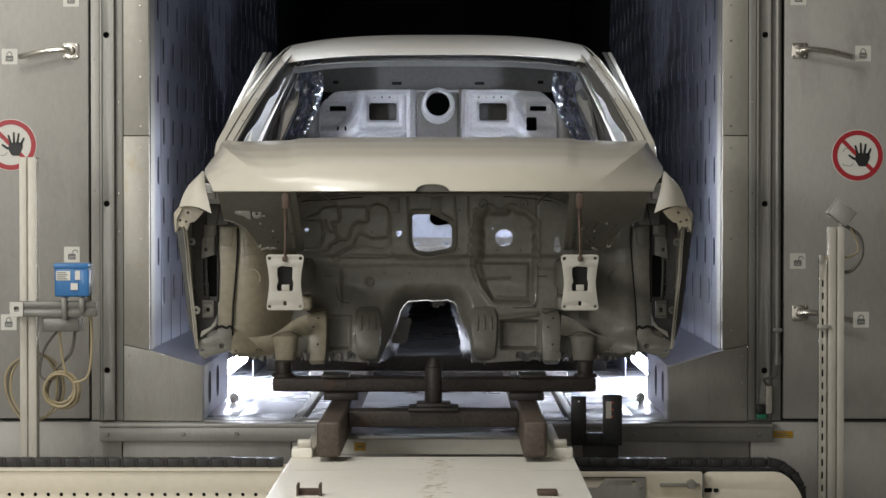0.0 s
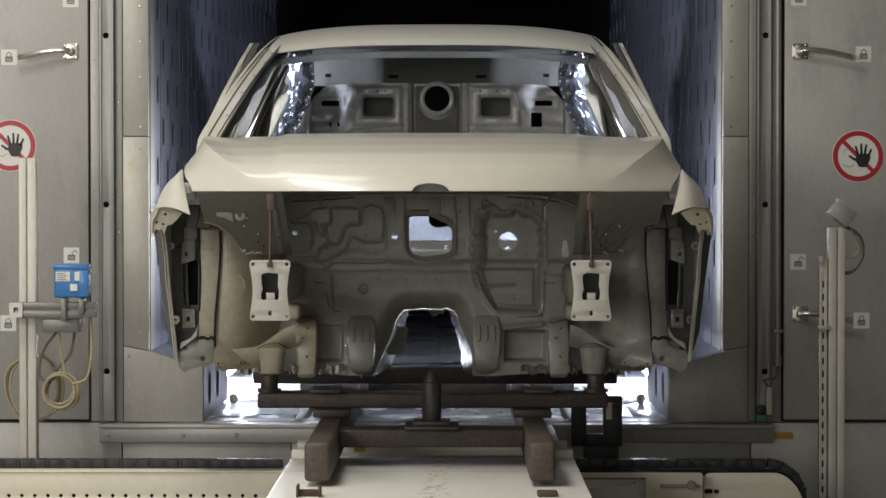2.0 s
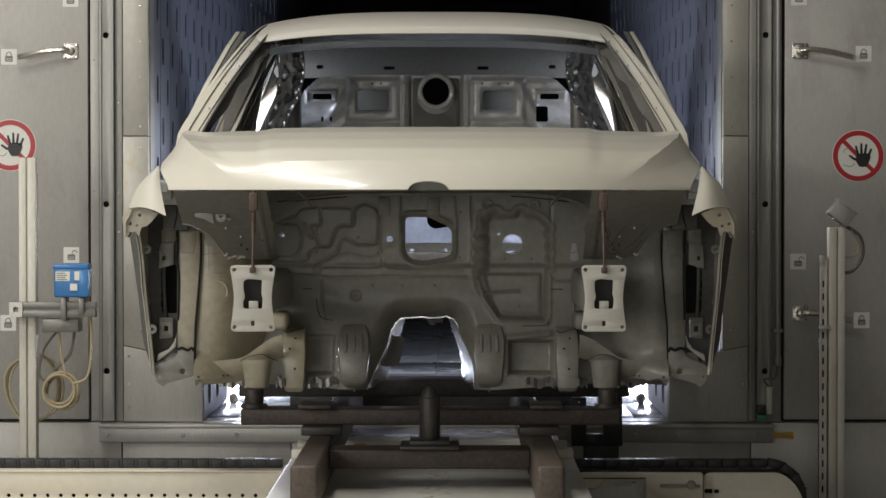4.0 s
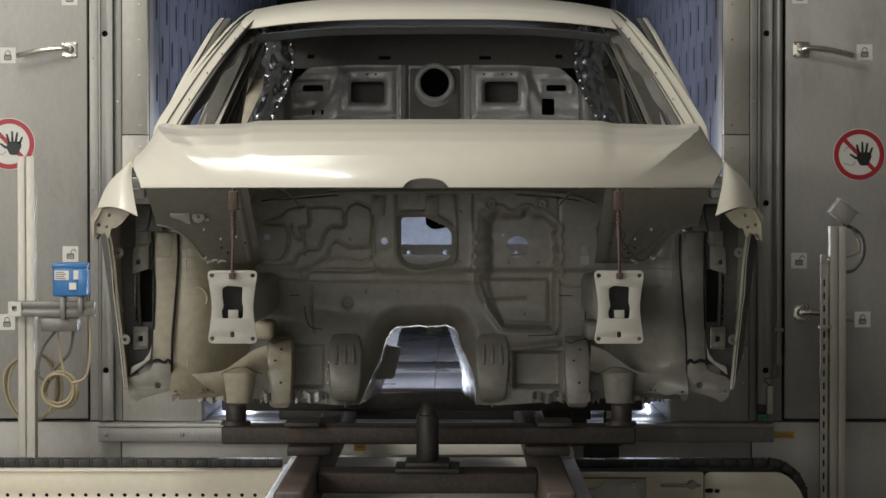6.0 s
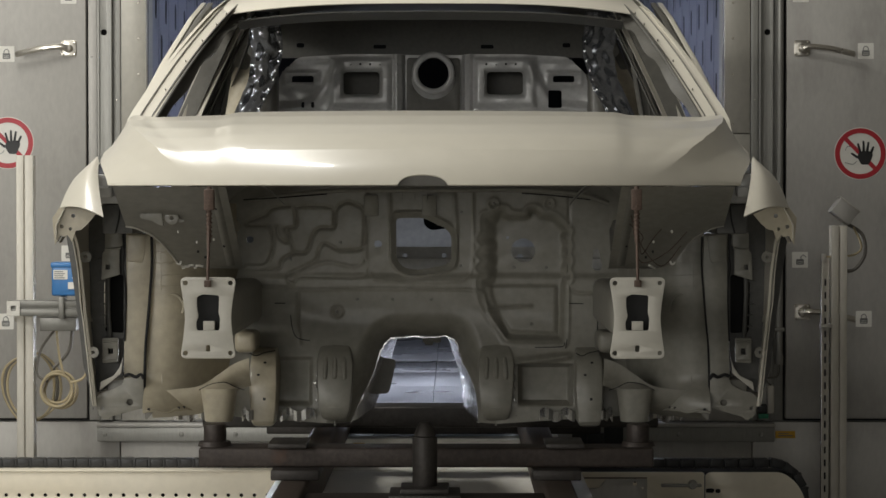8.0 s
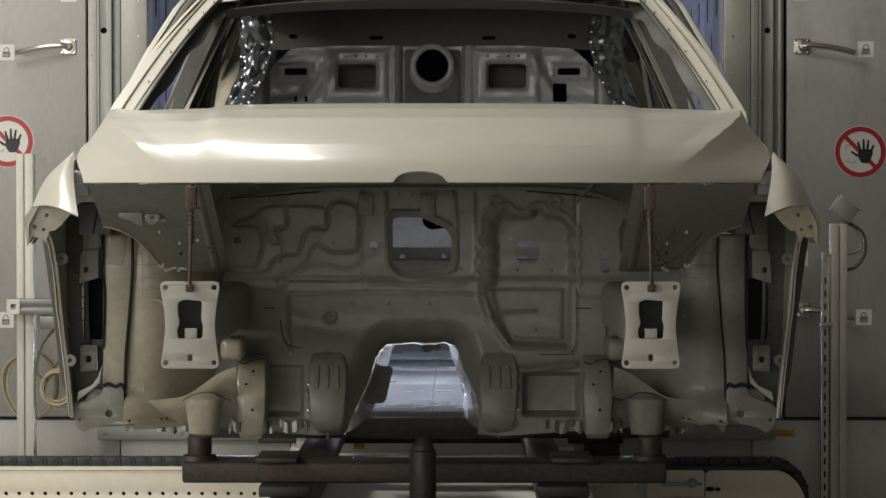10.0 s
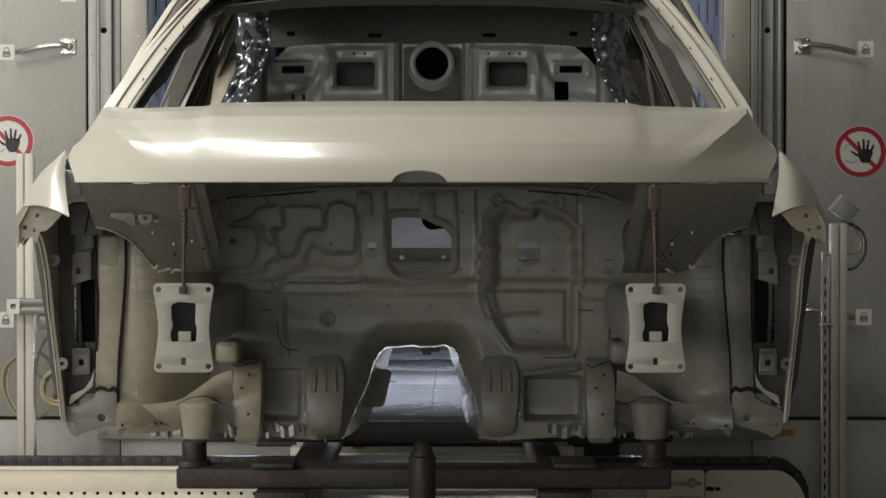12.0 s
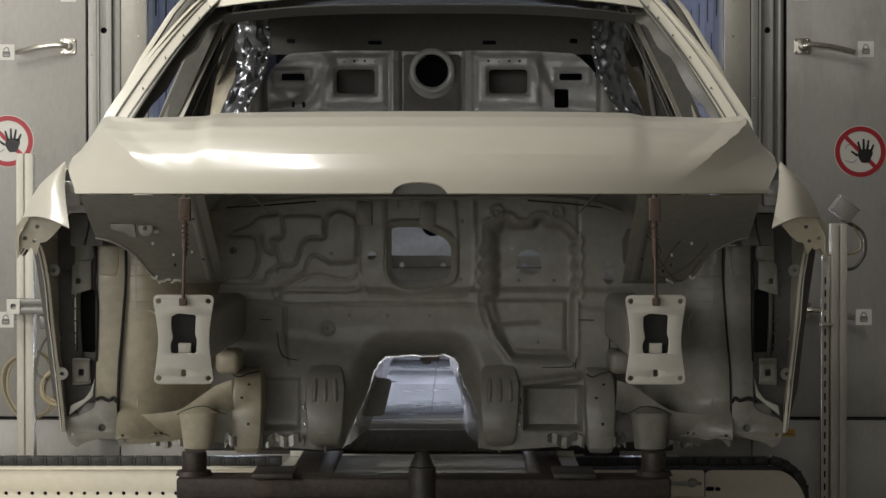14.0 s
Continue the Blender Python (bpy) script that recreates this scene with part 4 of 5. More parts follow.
    ring = [house(0.72, 0.50) + Vector((sx * 0.030 * math.cos(a), -0.003, 0.034 * math.sin(a))) for a in lin(-0.6, 3.6, 12)]
    cp("pressed_ring", tube(ring, 0.004, 6, 2), coat)
    for z, a0, a1 in ((0.235, 0.66, 0.96), (0.285, 0.66, 0.96), (0.345, 0.45, 0.93), (0.40, 0.60, 0.90)):
        cp("pressed_bead", tube([house(a, z) + Vector((0, -0.001, 0)) for a in lin(a0, a1, 6)], 0.003, 6, 3), coat)
    cp("pressed_bead", tube([house(0.86 + 0.012 * math.sin(b * 9), b) + Vector((0, -0.001, 0)) for b in lin(0.22, 0.42, 6)], 0.003, 6, 3), coat)
    for a0, b0, a1, b1 in ((0.60, 0.555, 0.96, 0.54), (0.86, 0.60, 0.80, 0.95), (0.35, 0.62, 0.62, 0.60)):
        cp("pressed_bead", tube([house(a0 + (a1 - a0) * t, b0 + (b1 - b0) * t) + Vector((0, 0.0, 0)) for t in lin(0, 1, 6)], 0.0024, 6, 3), coat)
    cp("bottom_flange", tube([house(a, 0.995) + Vector((0, -0.006, 0.004 * math.sin(a * 23))) for a in lin(0.25, 0.99, 14)], 0.0035, 8, 2), coat)
    for a in (0.42, 0.58, 0.63, 0.93):
        p = house(a, 0.985)
        cp("flange_hole", rod(p + Vector((0, -0.009, 0)), p + Vector((0, -0.004, 0)), 0.004, None, 8), GAP)

    # upper rail and apron: dark arched sheet that leans back from the lamp carrier to the rail
    ap = [(0.740, 0.03), (0.47, 0.03), (0.470, -0.178), (0.566, -0.178), (0.612, -0.174), (0.632, -0.165), (0.645, -0.140), (0.662, -0.108), (0.685, -0.086), (0.712, -0.072), (0.738, -0.066)]

    def lean(b):
        return 0.16 + 2.2 * (0.03 - b)
    bm = front([(sx * a, b) for a, b in ap], (), 0.0, 0.003)
    bmesh.ops.subdivide_edges(bm, edges=[e for e in bm.edges if abs(e.verts[0].co.z - e.verts[1].co.z) > 0.05], cuts=4)
    for v in bm.verts:
        v.co.y += lean(v.co.z)
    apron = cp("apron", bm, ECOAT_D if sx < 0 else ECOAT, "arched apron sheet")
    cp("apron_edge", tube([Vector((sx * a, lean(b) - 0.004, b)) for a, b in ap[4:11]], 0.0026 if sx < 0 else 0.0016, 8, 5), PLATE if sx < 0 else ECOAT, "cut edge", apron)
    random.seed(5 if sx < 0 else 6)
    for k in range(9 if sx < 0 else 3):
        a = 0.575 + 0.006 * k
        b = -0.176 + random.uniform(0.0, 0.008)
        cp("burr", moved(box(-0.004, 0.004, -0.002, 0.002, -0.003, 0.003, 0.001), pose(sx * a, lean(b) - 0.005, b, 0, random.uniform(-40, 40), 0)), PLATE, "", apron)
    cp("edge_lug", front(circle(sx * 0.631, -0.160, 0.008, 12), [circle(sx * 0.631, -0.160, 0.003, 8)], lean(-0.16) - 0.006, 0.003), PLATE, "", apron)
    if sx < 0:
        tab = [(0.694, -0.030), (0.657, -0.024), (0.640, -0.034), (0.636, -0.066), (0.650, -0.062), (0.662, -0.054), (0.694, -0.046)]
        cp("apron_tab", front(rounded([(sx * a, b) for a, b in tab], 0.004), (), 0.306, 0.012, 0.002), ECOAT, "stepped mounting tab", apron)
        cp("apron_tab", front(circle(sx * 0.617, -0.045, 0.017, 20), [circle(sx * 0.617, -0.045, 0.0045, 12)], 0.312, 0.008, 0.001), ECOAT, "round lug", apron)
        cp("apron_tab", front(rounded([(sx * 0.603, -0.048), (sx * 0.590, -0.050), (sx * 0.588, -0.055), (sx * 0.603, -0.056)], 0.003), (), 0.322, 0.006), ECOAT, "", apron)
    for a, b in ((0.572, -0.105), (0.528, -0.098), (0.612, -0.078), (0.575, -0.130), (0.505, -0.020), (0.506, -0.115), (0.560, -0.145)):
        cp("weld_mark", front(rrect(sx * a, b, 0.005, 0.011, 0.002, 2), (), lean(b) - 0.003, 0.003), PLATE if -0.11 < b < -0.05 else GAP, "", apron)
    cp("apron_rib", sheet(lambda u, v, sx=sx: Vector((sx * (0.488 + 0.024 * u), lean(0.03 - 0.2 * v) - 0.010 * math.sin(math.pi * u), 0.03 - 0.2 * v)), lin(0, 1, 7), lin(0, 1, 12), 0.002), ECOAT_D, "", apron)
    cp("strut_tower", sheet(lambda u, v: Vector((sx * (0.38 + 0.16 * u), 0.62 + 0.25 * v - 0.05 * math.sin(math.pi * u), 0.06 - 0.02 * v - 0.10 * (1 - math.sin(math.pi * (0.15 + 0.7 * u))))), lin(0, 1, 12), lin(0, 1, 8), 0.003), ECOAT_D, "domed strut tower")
    # lamp carrier under the hood corner
    cp("lamp_carrier", box(*sorted((sx * 0.690, sx * 0.805)), 0.36, 0.52, -0.010, 0.055, 0.008, 2), BULK, "folded lamp carrier")
    # Dark block stands in for the shaded cavity under the hood corner.
    cp("lamp_pocket", box(*sorted((sx * 0.725, sx * 0.800)), 0.40, 0.60, -0.085, -0.012, 0.004, 2), RECESS_SHADE, "block for the shaded lamp pocket")
    cp("pocket_seam", tube([(sx * 0.756, 0.398, -0.015), (sx * 0.760, 0.397, -0.05), (sx * 0.768, 0.397, -0.084)], 0.002, 6, 3), GAP)
    cp("lamp_bracket", join(box(*sorted((sx * 0.765, sx * 0.815)), 0.33, 0.36, 0.005, 0.062, 0.006), box(*sorted((sx * 0.772, sx * 0.808)), 0.322, 0.332, 0.026, 0.032, 0.002)), BULK)
    # front rail with its end plate
    cp("front_rail", box(*sorted((sx * 0.452, sx * 0.540)), 0.06, 1.0, -0.335, -0.215, 0.026, 4), ECOAT, "hollow front rail")
    px, w = sx * 0.496, 0.066
    outl = [(px - w, -0.180), (px + w, -0.180), (px + w * 0.86, -0.235), (px + w * 0.80, -0.275), (px + w * 0.86, -0.315), (px + w * 0.98, -0.368), (px - w * 0.98, -0.368), (px - w * 0.86, -0.315), (px - w * 0.80, -0.275), (px - w * 0.86, -0.235)]
    holes = [circle(px + a * 0.052, b, 0.0055, 12) for a in (-1, 1) for b in (-0.193, -0.355)]
    holes.append(rounded([(px - 0.026, -0.225), (px - 0.012, -0.219), (px + 0.026, -0.222), (px + 0.024, -0.262), (px + 0.028, -0.275), (px + 0.026, -0.303), (px - 0.026, -0.303), (px - 0.028, -0.285), (px - 0.022, -0.270), (px - 0.026, -0.25)], 0.005))
    holes.append(rounded([(px - 0.005, -0.337), (px + 0.005, -0.337), (px + 0.005, -0.352), (px - 0.005, -0.352)], 0.004))
    plate = cp("end_plate", front(rounded(outl, 0.016), holes, 0.0, 0.006, 0.0012), PLATE, "pale flat plate with holes")
    # Black block stands in for the shade inside the hollow rail.
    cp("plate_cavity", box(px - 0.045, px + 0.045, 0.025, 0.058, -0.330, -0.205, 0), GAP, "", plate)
    cp("plate_tab", box(px - 0.012, px + 0.014, 0.004, 0.02, -0.303, -0.282, 0.001), PLATE, "", plate)
    # rusty hood prop between plate and hood
    prop = cp("hood_prop", join(rod((px + sx * 0.0, -0.012, -0.196), (px, 0.02, -0.06), 0.0036), rod((px, 0.018, -0.10), (px, 0.03, 0.030), 0.0055)), RUST, "rusty threaded prop rod")
    coil = []
    for k in range(52):
        a, f = k * 0.9, k / 51
        coil.append((px + 0.006 * math.cos(a), 0.022 + 0.006 * math.sin(a), -0.085 + 0.075 * f))
    cp("spring", tube(coil, 0.0022, 6, 1), RUST, "", prop)
    cp("prop_sleeve", box(px - 0.012, px + 0.012, 0.016, 0.04, -0.025, 0.024, 0.003), RUST, "", prop)
    cp("prop_nut", box(px - 0.008, px + 0.008, -0.018, -0.004, -0.202, -0.186, 0.002), RUST, "", prop)

for k, (x1, z1) in enumerate(((0.60, -0.13), (0.57, -0.09), (0.585, -0.165))):
    cp("loose_wire", tube([(0.50, 0.30, 0.0 - 0.03 * k), (0.515 + 0.01 * k, 0.33, -0.09), (0.535, 0.36, -0.155 + 0.02 * k), (x1, 0.38, z1), (x1 + 0.05, 0.40, z1 + 0.05)], 0.0012, 6, 6), RUST)

# firewall: one pressed sheet with grooves, steps and openings
FY = 1.02


def near(X, Z, pts, closed=False):
    """Distance from each place to a line, and the nearest place on it."""
    best, bx, bz = np.full(X.shape, 1e9), X.copy(), Z.copy()
    k = len(pts)
    for i in range(k if closed else k - 1):
        (ax, az), (cx, cz) = pts[i], pts[(i + 1) % k]
        dx, dz = cx - ax, cz - az
        t = np.clip(((X - ax) * dx + (Z - az) * dz) / (dx * dx + dz * dz + 1e-12), 0, 1)
        qx, qz = ax + t * dx, az + t * dz
        d = np.hypot(X - qx, Z - qz)
        m = d < best
        best, bx, bz = np.where(m, d, best), np.where(m, qx, bx), np.where(m, qz, bz)
    return best, bx, bz


def within(X, Z, pts):
    inside = np.zeros(X.shape, bool)
    k = len(pts)
    for i in range(k):
        (ax, az), (cx, cz) = pts[i], pts[(i + 1) % k]
        if az != cz:
            inside ^= ((az > Z) != (cz > Z)) & (X < (cx - ax) * (Z - az) / (cz - az) + ax)
    return inside


def soft(x):
    x = np.clip(x, 0, 1)
    return x * x * (3 - 2 * x)


def curve2(pts, n=5, closed=False):
    return [(p.x, p.z) for p in spl([(a, 0, b) for a, b in pts], n, closed)]


def pressed(name, outline, holes, rise, step, y, material, parent, label, th=0.003):
    """A sheet of metal pressed to a relief: rise(X, Z) stands proud towards -y; edges follow the outline and the holes."""
    ox, oz = [p[0] for p in outline], [p[1] for p in outline]
    xs, zs = np.arange(min(ox) - step, max(ox) + 2 * step, step), np.arange(min(oz) - step, max(oz) + 2 * step, step)
    X, Z = np.meshgrid(xs, zs, indexing="ij")
    for line in (outline, *holes):
        d, bx, bz = near(X, Z, line, True)
        m = d < 0.62 * step
        X, Z = np.where(m, bx, X), np.where(m, bz, Z)
    Y = y - rise(X, Z)
    cx = (X[:-1, :-1] + X[1:, :-1] + X[1:, 1:] + X[:-1, 1:]) / 4
    cz = (Z[:-1, :-1] + Z[1:, :-1] + Z[1:, 1:] + Z[:-1, 1:]) / 4
    keep = within(cx, cz, outline)
    for line in holes:
        keep &= ~within(cx, cz, line)
    n = X.size
    idx = np.arange(n).reshape(X.shape)
    quads = np.stack([idx[:-1, :-1], idx[1:, :-1], idx[1:, 1:], idx[:-1, 1:]], -1)[keep]
    co = np.stack([X, Y, Z + 0.6], -1).reshape(-1, 3)
    rear = co + np.array([0, th, 0])
    edges = set()
    for q in quads.tolist():
        for i in range(4):
            a, b = q[i], q[(i + 1) % 4]
            edges.add((a, b))
    rim = [(b, a, a + n, b + n) for a, b in sorted(edges) if (b, a) not in edges]
    used = np.unique(quads)
    new_of = np.full(2 * n, -1)
    new_of[used], new_of[used + n] = np.arange(len(used)), np.arange(len(used)) + len(used)
    faces = quads.tolist() + (quads[:, ::-1] + n).tolist() + rim
    me = bpy.data.meshes.new(name)
    me.from_pydata(np.concatenate([co[used], rear[used]]).tolist(), [], [[int(new_of[i]) for i in f] for f in faces])
    me.materials.append(material)
    me.polygons.foreach_set("use_smooth", [True] * len(me.polygons))
    me.set_sharp_from_angle(angle=radians(50))
    me.update()
    ob = new(name, me)
    ob.parent = parent
    return tagged(ob, label)


ARCH = [(-0.213, -0.615), (-0.181, -0.543), (-0.152, -0.482), (-0.129, -0.417), (-0.112, -0.392), (-0.086, -0.380), (-0.012, -0.379), (0.060, -0.380), (0.079, -0.398), (0.093, -0.441), (0.117, -0.489), (0.134, -0.540), (0.140, -0.615)]
fw_out = [(-0.62, 0.07), (0.60, 0.07), (0.60, -0.585), ARCH[-1]] + curve2(ARCH, 4)[::-1] + [ARCH[0], (-0.62, -0.585)]
big_hole = rounded([(-0.086, -0.054), (-0.070, -0.051), (-0.011, -0.051), (0.051, -0.081), (0.065, -0.100), (0.065, -0.165), (0.051, -0.180), (-0.023, -0.194), (-0.067, -0.188), (-0.086, -0.164)], 0.014, 5)
box_hole = circle(0.2636, -0.1407, 0.033, 32)
fw_holes = [big_hole, box_hole] + [circle(a, b, r, 16) for a, b, r in zip((-0.136, -0.489, -0.532, 0.221), (-0.123, -0.110, -0.074, -0.105), (0.0105, 0.0095, 0.018, 0.004))]
fw_holes.append(rounded([(0.457, -0.136), (0.470, -0.136), (0.480, -0.188), (0.467, -0.198), (0.451, -0.188)], 0.006))
fw_holes.append(rounded([(0.499, -0.082), (0.512, -0.054), (0.538, -0.054), (0.538, -0.163), (0.516, -0.159), (0.502, -0.139)], 0.008))
GROOVES = [
    ([(-0.380, -0.017), (-0.427, -0.024), (-0.447, -0.043), (-0.489, -0.059), (-0.499, -0.068), (-0.478, -0.072), (-0.439, -0.074), (-0.426, -0.099), (-0.426, -0.138), (-0.447, -0.180), (-0.498, -0.183)], 0.0070, -0.0062),
    ([(-0.519, -0.190), (-0.416, -0.191), (-0.400, -0.168), (-0.372, -0.150), (-0.333, -0.144), (-0.315, -0.099), (-0.296, -0.079), (-0.257, -0.076), (-0.252, -0.029), (-0.229, -0.009), (-0.201, -0.012), (-0.174, -0.035), (-0.174, -0.113), (-0.187, -0.138), (-0.244, -0.141)], 0.0070, -0.0062),
    ([(-0.366, -0.020), (-0.361, -0.071), (-0.380, -0.087), (-0.369, -0.138), (-0.358, -0.146)], 0.006, -0.0045),
    ([(-0.416, -0.074), (-0.411, -0.099), (-0.392, -0.118), (-0.380, -0.107), (-0.392, -0.082), (-0.372, -0.077)], 0.006, -0.0045),
    ([(-0.357, -0.020), (-0.323, -0.019), (-0.263, -0.024), (-0.258, -0.066)], 0.006, -0.004),
    ([(-0.249, -0.138), (-0.283, -0.121), (-0.299, -0.138), (-0.310, -0.168), (-0.366, -0.196), (-0.385, -0.207), (-0.381, -0.227), (-0.366, -0.227), (-0.342, -0.212), (-0.174, -0.212), (-0.172, -0.164)], 0.006, -0.005),
    ([(-0.174, -0.165), (-0.202, -0.185), (-0.280, -0.172), (-0.348, -0.201)], 0.006, 0.003),
    ([(-0.166, 0.015), (-0.169, -0.074), (-0.169, -0.160), (-0.154, -0.207), (-0.123, -0.222), (0.067, -0.225), (0.109, -0.211), (0.125, -0.168), (0.125, 0.015)], 0.0065, 0.0035),
    ([(-0.104, 0.015), (-0.101, -0.074), (-0.096, -0.164), (-0.070, -0.201), (-0.023, -0.209), (0.059, -0.194), (0.077, -0.175), (0.080, -0.094), (0.072, 0.015)], 0.007, 0.0035),
    ([(-0.535, -0.237), (-0.389, -0.242), (-0.324, -0.248), (-0.161, -0.245), (-0.031, -0.246), (0.137, -0.250), (0.161, -0.285), (0.174, -0.315)], 0.007, 0.0035),
    ([(0.389, 0.015), (0.389, -0.106), (0.389, -0.229), (0.405, -0.255), (0.441, -0.259), (0.493, -0.256)], 0.006, -0.0045),
    ([(-0.356, -0.256), (-0.355, -0.335), (-0.348, -0.400)], 0.005, 0.004),
    ([(0.218, -0.383), (0.181, -0.334), (0.168, -0.302), (0.230, -0.295), (0.286, -0.292)], 0.006, 0.005),
]
BOX = [(0.155, -0.050), (0.171, -0.043), (0.194, -0.029), (0.213, -0.029), (0.226, -0.043), (0.270, -0.045), (0.281, -0.029), (0.301, -0.029), (0.314, -0.043), (0.346, -0.048), (0.372, -0.071), (0.386, -0.087), (0.376, -0.106), (0.386, -0.126), (0.379, -0.149), (0.387, -0.168), (0.379, -0.191), (0.389, -0.214), (0.376, -0.237), (0.373, -0.375), (0.353, -0.386), (0.230, -0.383), (0.207, -0.367), (0.168, -0.310), (0.148, -0.269), (0.145, -0.220), (0.161, -0.204), (0.142, -0.188), (0.161, -0.168), (0.143, -0.149), (0.161, -0.129), (0.145, -0.110), (0.156, -0.090)]
RINGS = [(-0.249, -0.308), (0.182, -0.012), (0.335, -0.012)]
STUDS = [(-0.143, -0.040), (-0.240, -0.118), (-0.377, -0.164), (0.093, -0.035), (0.090, -0.183), (-0.249, -0.308), (0.182, -0.012), (0.335, -0.012), (-0.193, -0.274), (-0.096, -0.274), (0.010, -0.274), (0.286, -0.343), (0.327, -0.188), (0.238, -0.188)]


def fire_relief(X, Z):
    H = np.zeros(X.shape)
    for pts, r, h in GROOVES:
        d, _, _ = near(X, Z, curve2(pts, 4))
        H += h * soft(1 - d / r)
    # raised field round the large opening, rolled in at its edge
    d, _, _ = near(X, Z, big_hole, True)
    H += 0.006 * soft(1 - np.abs(d - 0.016) / 0.006) - 0.008 * soft(1 - d / 0.011)
    # deep box with scalloped sides
    d, _, _ = near(X, Z, curve2(BOX, 3, True), True)
    s = np.where(within(X, Z, curve2(BOX, 3, True)), d, -d)
    H -= 0.030 * soft((s + 0.004) / (0.018 + 0.03 * soft((0.24 - X) / 0.08)))
    H += 0.010 * soft((s - 0.012) / 0.016) * soft((-0.232 - Z) / 0.012)
    H += 0.004 * soft(1 - np.abs(s + 0.012) / 0.008)
    for a, b in RINGS:
        H += 0.004 * soft(1 - np.abs(np.hypot(X - a, Z - b) - 0.015) / 0.005)
    # soft shelf, toe slope, and the sheet rolling back into the centre tunnel
    H += 0.012 * soft((-0.20 - Z) / 0.02) + 0.05 * soft((-0.30 - Z) / 0.28)
    d, _, _ = near(X, Z, curve2(ARCH, 4))
    H -= 0.085 * np.clip(1 - d / 0.068, 0, 1) ** 1.8
    # lower pockets beside the feet
    for x0, x1, z0, z1, dep in ((-0.425, -0.315, -0.56, -0.432, 0.014), (0.250, 0.395, -0.56, -0.452, 0.055)):
        s = np.minimum(np.minimum(X - x0, x1 - X), np.minimum(Z - z0, z1 - Z))
        H -= dep * soft((s + 0.004) / 0.014)
    # ledge over the right pocket
    H += 0.018 * soft(1 - np.abs(Z + 0.436 - 0.12 * (X - 0.32)) / 0.016) * soft((X - 0.235) / 0.02) * soft((0.40 - X) / 0.02)
    # hand-pressed unevenness
    H += 0.0004 * np.sin(X * 37 + 3 * np.sin(Z * 21)) * np.sin(Z * 43 + 2 * np.sin(X * 17))
    return H


fire = pressed("firewall", fw_out, fw_holes, fire_relief, 0.0038, FY, ECOAT, car, "grey-beige firewall with pressed beads and openings")
for a, b in STUDS:
    y = FY - float(fire_relief(np.array([a]), np.array([b]))[0])
    cp("stud", rod((a, y + 0.002, b), (a, y - 0.004, b), 0.005, 0.0035, 10), ECOAT_D, "", fire)
for line in ([(-0.530, -0.241), (-0.469, -0.239)], [(-0.420, -0.285), (-0.391, -0.285)], [(-0.376, -0.317), (-0.371, -0.353), (-0.358, -0.379), (-0.323, -0.387)], [(0.388, -0.285), (0.427, -0.286)], [(0.294, -0.405), (0.367, -0.403), (0.375, -0.392)], [(0.382, -0.382), (0.378, -0.408)], [(0.459, -0.254), (0.475, -0.246), (0.492, -0.244)], [(0.466, -0.333), (0.466, -0.358), (0.472, -0.366)]):
    cp("open_seam", tube([(a, FY - 0.004 - float(fire_relief(np.array([a]), np.array([b]))[0]), b) for a, b in line], 0.0012, 6, 3), GAP, "", fire)
for line in ([(-0.503, -0.001), (-0.403, 0.005), (-0.275, 0.015)], [(0.258, 0.017), (0.352, 0.010), (0.445, -0.001)]):
    cp("dash_lip", tube([(a, 0.985, b) for a, b in line], 0.0018, 6, 3), GAP)
cp("dash_flange", tube([(a, 0.99, b) for a, b in [(-0.503, -0.007), (-0.431, 0.007), (-0.275, 0.023), (-0.103, 0.026), (0.068, 0.026), (0.267, 0.027), (0.409, 0.017), (0.495, -0.011)]], 0.006, 8, 4), ECOAT, "rolled dash flange")
for k in range(6):
    cp("dash_tooth", box(-0.105 + 0.034 * k, -0.102 + 0.034 * k, 0.988, 1.004, 0.0, 0.016, 0.001), ECOAT)
for x in (-0.155, 0.005):
    cp("dash_strap", box(x - 0.02, x + 0.02, 1.004, 1.012, -0.045, 0.012, 0.003), ECOAT)
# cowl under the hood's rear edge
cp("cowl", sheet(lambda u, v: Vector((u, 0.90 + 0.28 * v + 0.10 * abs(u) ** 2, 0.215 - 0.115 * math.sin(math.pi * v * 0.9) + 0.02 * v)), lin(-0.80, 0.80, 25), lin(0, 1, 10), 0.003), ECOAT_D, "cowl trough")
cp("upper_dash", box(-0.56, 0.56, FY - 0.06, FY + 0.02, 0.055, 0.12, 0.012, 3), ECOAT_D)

# centre tunnel, feet, arms and floor
line = spl([(a, 0, b) for a, b in ARCH], 4, False)
cp("floor_tunnel", sheet(lambda i, v: Vector((line[i].x * (1 - 0.24 * v) - 0.006 * v + 0.007 * noise.noise(Vector((i * 0.9, v * 6, 0))), FY + 0.045 + 0.62 * v, line[i].z - 0.004 - 0.012 * v + 0.006 * noise.noise(Vector((i * 0.8, v * 5, 4))))), list(range(len(line))), lin(0, 1, 14), 0.003), SHINY, "shiny centre tunnel sheet")
cp("tunnel_bracket", join(box(-0.018, 0.035, FY + 0.30, FY + 0.33, -0.412, -0.398, 0.003), box(-0.012, 0.012, FY + 0.30, FY + 0.33, -0.42, -0.41, 0.003)), ECOAT_D, "small bracket in the tunnel crown")
cp("tunnel_shield", front(rounded([(-0.20, -0.56), (-0.115, -0.56), (-0.092, -0.46), (-0.15, -0.455)], 0.015), (), FY + 0.30, 0.004), ECOAT_D, "dark heat shield corner")


